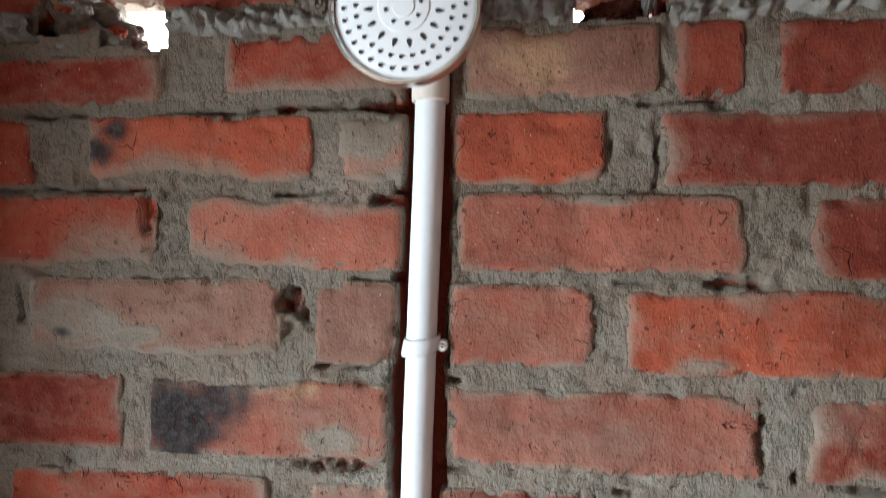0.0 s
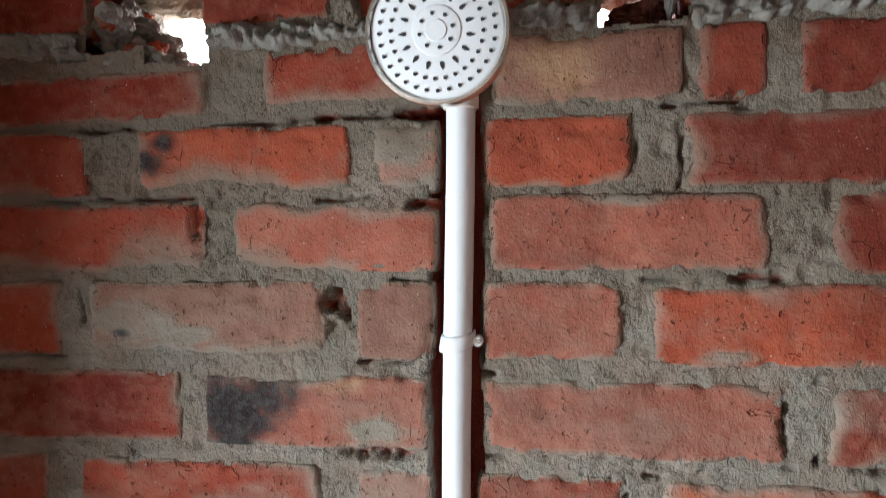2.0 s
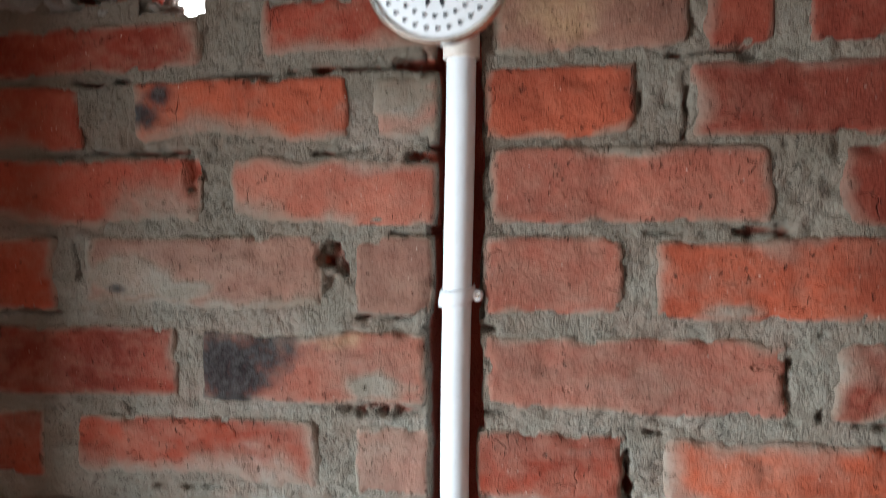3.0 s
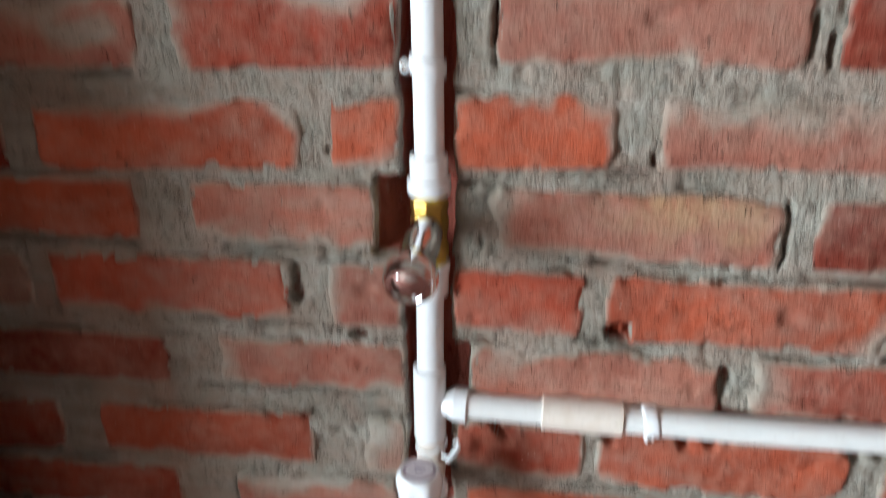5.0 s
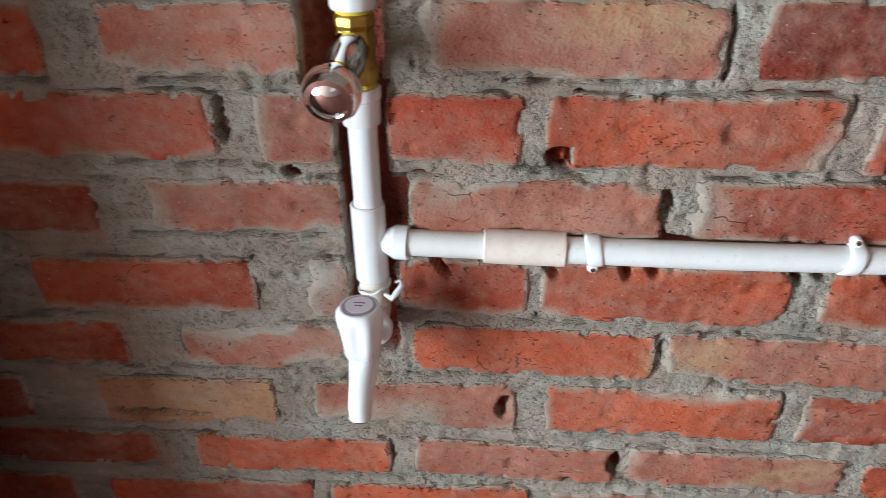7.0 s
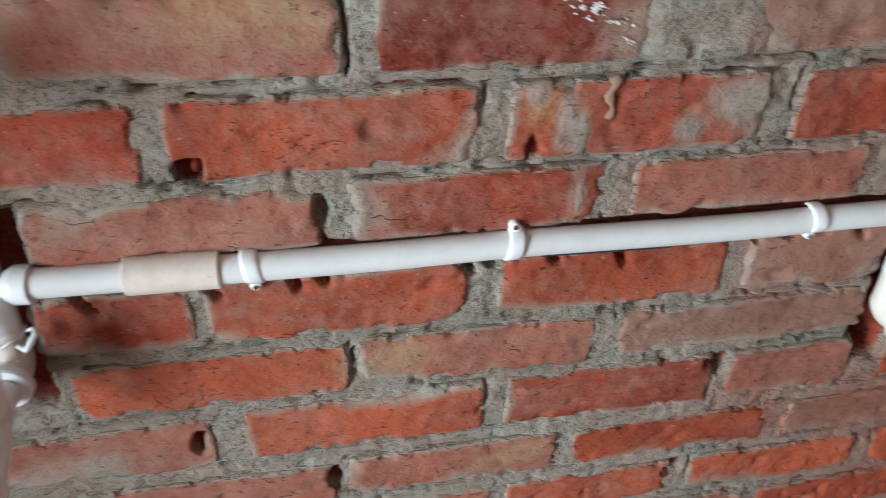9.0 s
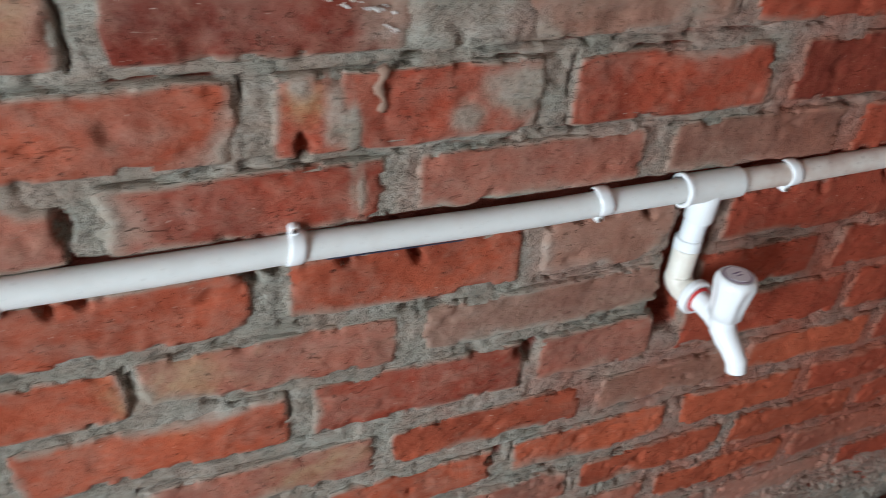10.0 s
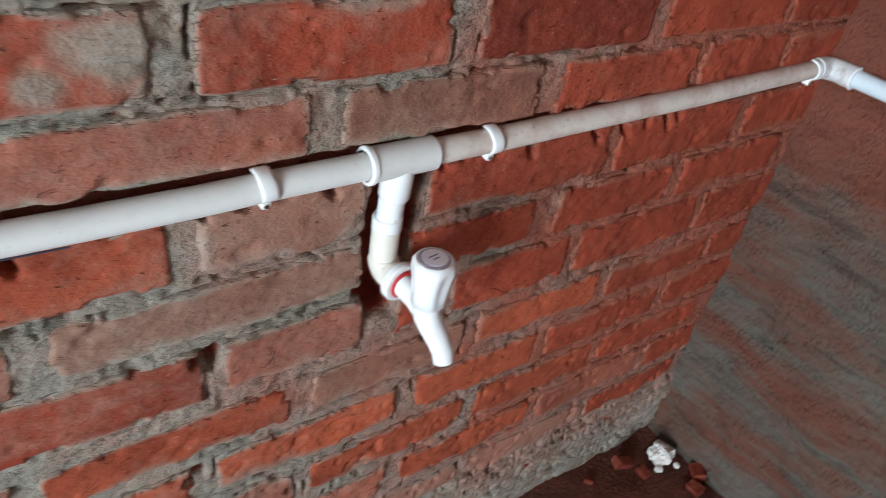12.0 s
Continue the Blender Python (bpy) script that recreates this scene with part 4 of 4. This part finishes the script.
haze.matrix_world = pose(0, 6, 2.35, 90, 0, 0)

# ---- plumbing ----
R = 0.0107
RX, RY = 0.0115, -0.002            # riser
HZ, HY = 0.617, -0.004             # level supply pipe


def ring_profile(r, s0, s1, lip=0.0008):
    return [(r - 0.003, s0), (r - lip, s0), (r, s0 + lip), (r, s1 - lip), (r - lip, s1), (r - 0.003, s1)]


# riser pipe to the shower
riser = thing("riser_pipe", "white plastic water pipe set in a chase up the wall", "pipe", "pipes", at=(RX, RY, 0.80))
up = lambda x, y, z: (x - RX, y - RY, z - 0.80)
bow = [(0.815, 0.0120), (0.92, 0.0112), (1.02, 0.0095), (1.10, 0.0085), (1.18, 0.0098), (1.28, 0.0125), (1.36, 0.0148), (1.425, 0.0160)]
part("pipe", tube([up(x, RY, z) for z, x in bow], [R] * len(bow), 32), PVC, riser)
part("coupling", lathe(ring_profile(0.0132, 0.0, 0.040), up(RX + 0.0042, RY, 1.411), up(RX + 0.0046, RY, 1.451), 36), CREAM, riser, "aged cream coupling")
part("elbow", tube([up(RX + 0.0045, RY, 1.440)] + [up(p.x, p.y, p.z) for p in arc((RX + 0.0045, RY - 0.016, 1.444), (0, 1, 0), (0, 0, 1), 0.016, 0.0, math.pi / 2, 8)] + [up(RX + 0.0045, RY - 0.040, 1.460)], [0.0125] * 11, 28), PVC, riser)

# shower head on its short arm
HEAD = Vector((0.0190, -0.122, 1.4345))
out = Vector((-0.02, -0.985, -0.06)).normalized()
head = thing("shower_rose", "round white plastic shower rose with dark nozzles and metal rim", "shower head", at=HEAD)
RH = 0.0398
part("back_shell", lathe([(RH + 0.0005, 0.0), (RH + 0.0005, 0.006), (RH - 0.004, 0.013), (0.024, 0.028), (0.014, 0.040), (0.0105, 0.052), (0.0105, 0.075), (0.0, 0.075)], (0, 0, 0), -out, 56), TAP_WHITE, head)
part("arm", tube([-out * 0.07, -out * 0.085 + Vector((-0.001, 0, 0.004)), Vector((RX + 0.0045, RY - 0.036, 1.460)) - HEAD], [0.0085] * 3, 24), TAP_WHITE, head)
part("rim", lathe([(RH - 0.0016, -0.003), (RH - 0.0006, -0.0045), (RH + 0.0010, -0.0042), (RH + 0.0020, -0.001), (RH + 0.0018, 0.005), (RH - 0.001, 0.0062)], (0, 0, 0), -out, 72), STEEL, head, "thin tarnished metal rim")
face = part("spray_face", lathe([(RH - 0.0014, 0.0), (RH - 0.0016, 0.0016), (RH - 0.003, 0.0024), (0.0142, 0.0030), (0.0138, 0.0037), (0.0128, 0.0040), (0.0062, 0.0040), (0.0058, 0.0047), (0.0, 0.0049)], (0, 0, 0), out, 72), TAP_WHITE, head)
side = out.orthogonal().normalized()
upv = out.cross(side)


def nozzle(radius, angle, long):
    """A dark plug for a nozzle hole, the hole's shade in its colour; the long ones are drops that point to the centre.
    """
    bm = bmesh.new()
    a = side * math.cos(angle) + upv * math.sin(angle)
    b = out.cross(a)
    pts = []
    for i in range(14):
        t = 2 * math.pi * i / 14
        if long:
            pts.append(a * (radius + 0.0024 * math.cos(t)) + b * (0.00105 * math.sin(t) * (1.0 - 0.55 * math.cos(t))))
        else:
            pts.append(a * (radius + 0.00112 * math.cos(t)) + b * (0.00112 * math.sin(t)))
    lo = [bm.verts.new(p + out * 0.0015) for p in pts]
    hi = [bm.verts.new(p * 1.0 + out * (0.0034 if radius > 0.014 else 0.0047)) for p in pts]
    for i in range(14):
        j = (i + 1) % 14
        bm.faces.new((lo[i], lo[j], hi[j], hi[i]))
    bm.faces.new(hi)
    bmesh.ops.recalc_face_normals(bm, faces=bm.faces)
    return bm


for radius, n, long, turn in ((0.0330, 32, False, 0.0), (0.0264, 28, False, 0.06), (0.0195, 15, True, 0.1), (0.0096, 8, False, 0.2)):
    for i in range(n):
        part("nozzle", nozzle(radius, turn + 2 * math.pi * i / n, long), HOLE_DARK, face, "", False)


# strap clamps that hold the pipes
def strap_clamp(at, along, tail, r=R, spin=0.0):
    """A white plastic strap round a pipe with a nailing ear on one side."""
    c = thing("pipe_clamp", "white plastic nail-on pipe clamp round the water pipe", "pipe clamp", "pipe clamps", at=at)
    along, tail = Vector(along).normalized(), Vector(tail).normalized()
    front = Vector((0, -1, 0)) if abs(along.y) < 0.5 else Vector((-1, 0, 0))
    w, t = 0.0062, 0.0021
    bm = bmesh.new()
    rows = []
    n = 26
    for i in range(n + 1):
        a = -0.35 + (math.pi + 0.7) * i / n
        d = tail * math.cos(a) + front * math.sin(a)
        lean = along * (0.0022 * math.cos(a + spin))
        rows.append([bm.verts.new(d * (r + q) + along * s + lean) for q, s in ((0.0002, -w), (t * 0.7, -w), (t, -w * 0.6), (t, w * 0.6), (t * 0.7, w), (0.0002, w))])
    for u, v in zip(rows, rows[1:]):
        for k in range(6):
            bm.faces.new((u[k], u[(k + 1) % 6], v[(k + 1) % 6], v[k]))
    bm.faces.new(rows[0])
    bm.faces.new(rows[-1][::-1])
    bmesh.ops.recalc_face_normals(bm, faces=bm.faces)
    part("strap", bm, TAP_WHITE, c)
    ear = tail * (r + 0.0045) - front * 0.001
    part("ear", lathe([(0.0, -0.004), (0.0036, -0.004), (0.0042, -0.003), (0.0042, 0.0035), (0.0034, 0.0048), (0.0, 0.0048)], ear, ear + front, 20), TAP_WHITE, c)
    part("nail", lathe([(0.0, 0.0062), (0.0018, 0.0060), (0.0022, 0.0046), (0.0, 0.0046)], ear + tail * 0.0006, ear + tail * 0.0006 + front, 14), STEEL, c, "dull nail head")
    return c


strap_clamp((0.0112, RY, 1.242), (0.18, 0, 1), (1, 0, 0), spin=0.9)
strap_clamp((RX, RY, 0.886), (0, 0, 1), (-1, 0, 0))
for x, ear in ((0.186, -1), (0.375, 1), (0.623, -1), (0.820, -1), (1.304, -1)):
    strap_clamp((x, HY, HZ + (0.0075 if x > 1.2 else 0)), (1, 0, 0), (0, 0, ear))

# shower valve: brass body between two threaded adapters, chrome handle
valve = thing("shower_valve", "brass stop valve with a round chrome handle on the riser", "valve", at=(RX, RY, 0.772))
z_ = lambda z: (0, 0, z - 0.772)
hexa = lambda r, s0, s1: [(r - 0.003, s0), (r - 0.001, s0), (r, s0 + 0.001), (r, s1 - 0.001), (r - 0.001, s1), (r - 0.003, s1)]
upper = part("upper_adapter", lathe([(0.0110, 0.029), (0.0132, 0.028), (0.0138, 0.026), (0.0138, 0.012), (0.0158, 0.011), (0.0160, 0.002), (0.0150, 0.0), (0.0110, 0.0)], z_(0.797), z_(0.83), 36), TAP_WHITE, valve, "white threaded adapter")
part("thread_seal", lathe(ring_profile(0.0122, 0.0, 0.0045), z_(0.7935), z_(0.80), 30), TAPE, valve, "yellow thread sealant")
body = lathe([(0.0105, 0.0), (0.0135, 0.0), (0.0145, 0.002), (0.0145, 0.010), (0.0135, 0.012), (0.0128, 0.018), (0.0142, 0.024), (0.0145, 0.030), (0.0128, 0.036), (0.0135, 0.038), (0.0142, 0.040), (0.0142, 0.045), (0.0130, 0.047), (0.0105, 0.047)], z_(0.747), z_(0.80), 8)
for e in body.edges:
    e.smooth = False
bmesh.ops.bevel(body, geom=[e for e in body.edges if e.calc_face_angle(0) > 0.5], offset=0.0006, segments=1, affect="EDGES")
part("brass_body", body, BRASS, valve, "worn brass body", False)
part("brass_nut", lathe([(0.0, 0.0), (0.0115, 0.0), (0.0118, 0.012), (0.0100, 0.014), (0.0095, 0.026), (0.0, 0.026)], (0, -0.008, 0.0), (0, -0.036, -0.001), 6), BRASS, valve, "brass gland nut", False)
part("thread_seal", lathe(ring_profile(0.0124, 0.0, 0.004), z_(0.7435), z_(0.75), 30), TAPE, valve, "yellow thread sealant")
part("lower_adapter", lathe([(0.0110, 0.0), (0.0138, 0.0), (0.0142, 0.001), (0.0142, 0.018), (0.0152, 0.019), (0.0155, 0.026), (0.0145, 0.027), (0.0110, 0.027)], z_(0.7165), z_(0.75), 36), TAP_WHITE, valve, "white threaded adapter")
h0, h1 = Vector((0.0005, -0.020, 0.004)), Vector((-0.002, -0.078, -0.012))
handle = part("handle", lathe([(0.0, 0.0), (0.0118, 0.0), (0.0128, 0.003), (0.0134, 0.020), (0.0130, 0.036), (0.0150, 0.041), (0.0176, 0.046), (0.0184, 0.052), (0.0176, 0.058), (0.0150, 0.0615), (0.0118, 0.0622), (0.0112, 0.0612), (0.0092, 0.0622), (0.0050, 0.0640), (0.0, 0.0646)], h0, h1, 56), CHROME, valve, "polished chrome handle")

# tee under the valve
tee = thing("pipe_tee", "white plastic tee that joins the riser and supply pipe", "pipe tee", "pipe tees", at=(RX - 0.001, RY, HZ))
part("stub_pipe", tube([(0.0005, 0, 0.02), (0.001, 0, 0.105)], [R, R], 32), PVC, tee)
part("run", lathe(ring_profile(0.0134, 0.0, 0.068, 0.001), (0, 0, -0.034), (0, 0, 0.034), 40), TAP_WHITE, tee)
part("branch", lathe([(0.003, 0.002), (0.0138, 0.0200), (0.0140, 0.0215), (0.0140, 0.0310), (0.0130, 0.0320), (0.0102, 0.0320)], (0, 0, 0.001), (0.04, -0.002, 0.0005), 40), TAP_WHITE, tee)

# level supply pipe along the wall
supply = thing("supply_pipe", "long white plastic supply pipe in a level chase across the bricks", "pipe", "pipes", at=(0.3, HY, HZ))
sag = [(0.028, 0.0016), (0.10, 0.001), (0.17, 0.0), (0.28, -0.0012), (0.375, -0.0006), (0.50, -0.0035), (0.58, -0.004), (0.628, -0.0028), (0.72, -0.002)]
part("pipe", tube([(x - 0.3, -0.0012 * math.sin(x * 9), d) for x, d in sag], [R] * len(sag), 32), PVC_DUSTY, supply)
far = [(0.72, -0.002), (0.83, -0.0015), (0.95, 0.001), (1.10, 0.003), (1.20, 0.006), (1.318, 0.008)]
part("pipe", tube([(x - 0.3, -0.001 * math.sin(x * 7), d) for x, d in far], [R] * len(far), 32), PVC_WASHED, supply, "length stained with brick-red slurry")
part("coupling", lathe(ring_profile(0.0140, 0.0, 0.063), (0.101 - 0.3, 0, 0.0008), (0.164 - 0.3, 0, 0.0), 40), CREAM, supply, "aged cream coupling")
for x, w in ((0.1705, 0.0016), (0.1745, 0.0026), (0.1790, 0.0012), (0.1985, 0.003), (0.2030, 0.002), (0.2070, 0.003)):
    part("printed_mark", block((x - 0.3, -0.0089, -0.0072), (x - 0.3 + w, -0.0080, -0.0060)), INK, supply, "", False)
part("printed_mark", tube([(0.395 - 0.3, -0.0072, -0.0092), (0.50 - 0.3, -0.0074, -0.0117)], [0.0006, 0.0006], 8), INK, supply, "dark printed line")

tee_b = thing("pipe_tee", "white plastic tee with a short drop to the second tap", "pipe tee", "pipe tees", at=(0.735, HY, HZ - 0.002))
part("run", lathe(ring_profile(0.0138, 0.0, 0.057, 0.001), (-0.030, 0, 0), (0.027, 0, 0.0005), 40), PVC_DUSTY, tee_b)
part("collar", lathe(ring_profile(0.0152, 0.0, 0.005), (-0.034, 0, 0), (-0.028, 0, 0), 40), TAP_WHITE, tee_b)
part("branch", lathe([(0.009, 0.0), (0.0130, 0.004), (0.0130, 0.032), (0.0120, 0.034), (0.0100, 0.034)], (-0.003, 0, 0), (-0.004, 0.002, -0.05), 36), TAP_WHITE, tee_b)
part("drop_pipe", tube([(-0.004, 0.001, -0.020), (-0.006, 0.003, -0.080)], [R, R], 30), PVC, tee_b)
part("printed_mark", block((-0.0062, -0.0086, -0.052), (-0.0050, -0.0078, -0.040)), INK, tee_b, "", False)
part("ring", lathe(ring_profile(0.0126, 0.0, 0.013), (-0.0055, 0.003, -0.066), (-0.0058, 0.003, -0.053), 32), TAP_WHITE, tee_b)


# plastic taps
def plastic_tap(at, pipe_top, turn, shade):
    """A white bib tap: elbow on the pipe's end, flange, body, spout, faceted handle with a printed disc; the turned one shows its gasket and slot."""
    tap = thing("tap", "white plastic bib tap with a faceted handle, closed", "tap", "taps", at=at)
    tap.rotation_euler = (0, 0, radians(turn))
    yb = 0.058
    part("elbow", tube([(0, yb, pipe_top), (0, yb, 0.012)] + [tuple(p) for p in arc((0, yb - 0.012, 0.012), (0, 1, 0), (0, 0, -1), 0.012, 0.0, math.pi / 2, 8)][1:] + [(0, yb - 0.024, 0.0)], [0.0118] * 2 + [0.0128] * 8 + [0.0132], 32), shade, tap, "aged cream elbow")
    part("flange", lathe([(0.006, 0.0), (0.0168, 0.0), (0.0176, 0.001), (0.0176, 0.006), (0.0165, 0.0075), (0.006, 0.0075)], (0, yb - 0.020, 0), (0, 0, 0), 40), TAP_WHITE, tap)
    if turn:
        part("gasket", lathe(ring_profile(0.0128, 0.0, 0.0022), (0, yb - 0.0275, 0), (0, 0, 0), 36), GASKET, tap, "red rubber gasket")
    part("inlet", tube([(0, yb - 0.028, 0.0), (0, 0.012, -0.003), (0, 0.0, -0.008)], [0.0100, 0.0098, 0.0100], 30), TAP_WHITE, tap)
    part("spout", tube([(0, 0.0, 0.012), (0, 0.0, -0.002), (0, -0.003, -0.010), (0, -0.010, -0.017), (0, -0.019, -0.0235), (0, -0.0260, -0.031), (0, -0.0285, -0.0395)], [0.0110, 0.0118, 0.0116, 0.0106, 0.0098, 0.0092, 0.0086], 36), TAP_WHITE, tap)
    # flat disc, its dark colour painting the shade inside the spout
    part("spout_bore_disc", lathe([(0.0, 0.0), (0.0066, 0.0)], (0, -0.0285, -0.0399), (0, -0.0285, -0.06), 24), HOLE_DARK, tap, "flat dark disc for the shaded bore")
    knob = bmesh.new()
    rings = []
    for r, z, flute in ((0.0118, 0.003, 0.0), (0.0148, 0.004, 0.06), (0.0150, 0.014, 0.16), (0.0166, 0.026, 0.20), (0.0182, 0.037, 0.14), (0.0178, 0.042, 0.06), (0.0152, 0.0462, 0.0), (0.0134, 0.0470, 0.0), (0.0130, 0.0462, 0.0), (0.0, 0.0462, 0.0)):
        if r == 0:
            rings.append([knob.verts.new((0, 0, z))])
            continue
        rings.append([knob.verts.new((r * (1 - flute * max(0.0, math.cos(3 * a)) ** 1.5) * math.cos(a + 0.5), r * (1 - flute * max(0.0, math.cos(3 * a)) ** 1.5) * math.sin(a + 0.5), z)) for a in (2 * math.pi * i / 48 for i in range(48))])
    for u, v in zip(rings, rings[1:]):
        for i in range(48):
            j = (i + 1) % 48
            knob.faces.new((u[i], u[j], v[j], v[i]) if len(v) > 1 else (u[i], u[j], v[0]))
    bmesh.ops.recalc_face_normals(knob, faces=knob.faces)
    k = part("handle", knob, TAP_WHITE, tap, "faceted white handle")
    if turn:
        part("slot", block((0.0100, -0.0130, 0.026), (0.0122, -0.0118, 0.034), 0.0004), INK, k, "small dark slot", False)
    disc = part("printed_disc", lathe([(0.0128, 0.0), (0.0126, 0.0008), (0.0, 0.0010)], (0, 0, 0.0464), (0, 0, 0.06), 40), DISC, k, "lilac printed disc")
    part("disc_ring", lathe([(0.0106, 0.0), (0.0106, 0.0003), (0.0, 0.0003)], (0, 0, 0.0474), (0, 0, 0.06), 36), DISC_PALE, disc, "pale inner print")
    for y, w in ((0.0015, 0.009), (-0.0022, 0.006)):
        part("printed_bar", block((-w / 2, y, 0.0476), (w / 2, y + 0.0011, 0.0480)), SOFT_INK, disc, "", False)
    return tap


plastic_tap((0.0105, -0.0575, 0.547), 0.045, 0, CREAM)
plastic_tap((0.7365, -0.0595, 0.511), 0.040, 8, CREAM_PALE)

# thin tie of white strip below the tee
tie = thing("strip_tie", "twisted white plastic strip tied under the tee", "tie", at=(RX, RY, 0.575))
ring = [(0.0126 * math.cos(a), 0.0126 * math.sin(a), 0.003 * math.cos(a * 1.0) + 0.0008 * math.sin(5 * a)) for a in (2 * math.pi * i / 36 for i in range(37))]
part("loop", tube(ring, [0.0013] * 37, 10), TAP_WHITE, tie)
part("tail", tube([(0.010, -0.010, -0.002), (0.016, -0.013, -0.004), (0.020, -0.012, 0.001), (0.024, -0.010, 0.007), (0.023, -0.008, 0.011), (0.019, -0.008, 0.009)], [0.0016, 0.0026, 0.0028, 0.0022, 0.0016, 0.0012], 12), PVC, tie)

# pipe that goes on along the side wall
corner_pipe = thing("side_pipe", "bluish white plastic pipe along the side wall from a corner elbow", "pipe", "pipes", at=(CORNER - 0.026, -0.012, HZ + 0.008))
part("elbow", tube([(-0.022, 0.008, 0)] + [tuple(p) for p in arc((-0.008, -0.008, 0), (0, 1, 0), (1, 0, 0), 0.016, 0.0, math.pi / 2, 8)] + [(0.008, -0.026, 0)], [0.0134] * 11, 30), SPOTTED, corner_pipe, "cement-spotted elbow")
part("pipe", tube([(0.008, -0.020, 0), (0.008, -0.4, 0.002), (0.008, -1.0, 0.004), (0.008, -1.70, 0.004)], [R] * 4, 28), PVC_BLUE, corner_pipe)
part("collar", lathe(ring_profile(0.0142, 0.0, 0.004), (0.008, -0.026, 0), (0.008, -0.04, 0), 30), TAP_WHITE, corner_pipe)

# a clot of cement that hangs over the brick above the level pipe
drib = random.Random(3)
dribble = thing("cement_clot", "pale dried cement clot hanging over a brick", "cement", at=(0.437, -0.0030, 0.742))
bm = tube([(0.002 * math.sin(i * 1.1), 0.0, -0.0034 * i) for i in range(10)], [0.0034 + 0.0012 * math.sin(i * 1.7) - 0.00015 * i for i in range(10)], 14)
for v in bm.verts:
    v.co = Vector((v.co.x, v.co.y * 0.55, v.co.z)) + Vector((1, 0.4, 0)) * 0.0012 * noise.noise(v.co * 190)
part("run", bm, DRIBBLE, dribble)
splash = thing("plaster_splash", "small white plaster splashes on a dark brick", "plaster", kind="stuff", at=(0.42, -0.0034, 0.785))
bm = bmesh.new()
for i in range(34):
    u = drib.gauss(0, 0.013)
    m = Matrix.Translation((u, 0.001, -0.5 * u + drib.gauss(0, 0.004))) @ Euler((0, 0.5, 0)).to_matrix().to_4x4() @ Matrix.Diagonal((drib.uniform(0.0008, 0.0042), 0.0005, drib.uniform(0.0003, 0.0009), 1))
    bmesh.ops.create_icosphere(bm, subdivisions=2, radius=1.0, matrix=m)
mesh_object("spot", bm, PAPER, splash)

# narrow board that stands in the corner
board = thing("door_board", "white upright board with a light blue painted band", "board", at=(-0.345, -0.105, FLOOR))
part("panel", block((-0.150, -0.008, 0), (-0.004, 0.010, 1.06), 0.002), WHITE_PAINT, board, "", False)
part("edge_strip", block((-0.004, -0.0095, 0), (0.0, 0.0115, 1.062), 0.001), GREY_EDGE, board, "bare grey edge", False)
part("painted_band", block((-0.0165, -0.0092, 0.0), (-0.0070, -0.0085, 1.06)), BLUE_PAINT, board, "light blue band", False)

# things on the floor
plaster = thing("plaster_lump", "crumbled white lump of plaster on the earth floor", "rubble", at=(1.288, -0.062, FLOOR + 0.006))
lump("chunk", (0, 0, 0.006), (0.022, 0.018, 0.016), 1.3, PAPER, plaster)
lump("crumb", (-0.022, -0.016, -0.002), (0.007, 0.006, 0.005), 7.7, PAPER, plaster)
lump("crumb", (0.012, -0.026, -0.003), (0.005, 0.005, 0.004), 2.9, PAPER, plaster)
rub = random.Random(21)
for i in range(44):
    s = 0.005 + 0.013 * rub.random() ** 2
    x, y = rub.uniform(0.98, 1.32), rub.uniform(-0.30, -0.03)
    if math.hypot(x - 1.288, y + 0.062) < 0.05:
        continue
    frag = tagged(mesh_object("brick_fragment", block((-s, -s * 0.7, -s * 0.5), (s, s * 0.7, s * 0.5), s * 0.18, 2), BRICK, None, False), "broken piece of dark red brick on the earth floor", "rubble", "brick fragments")
    for v in frag.data.vertices:
        v.co += Vector((rub.uniform(-1, 1), rub.uniform(-1, 1), rub.uniform(-1, 1))) * s * 0.12
    frag.color = TINT[rub.choice("drd")]
    frag.matrix_world = pose(x, y, FLOOR + s * 0.42, rub.uniform(-18, 18), rub.uniform(-18, 18), rub.uniform(0, 180))

# bring everything from the plan to its true size
for ob in scene.objects:
    if ob.parent is None and ob.type in {"MESH", "EMPTY"}:
        ob.matrix_basis = Matrix.Scale(SCALE, 4) @ ob.matrix_basis
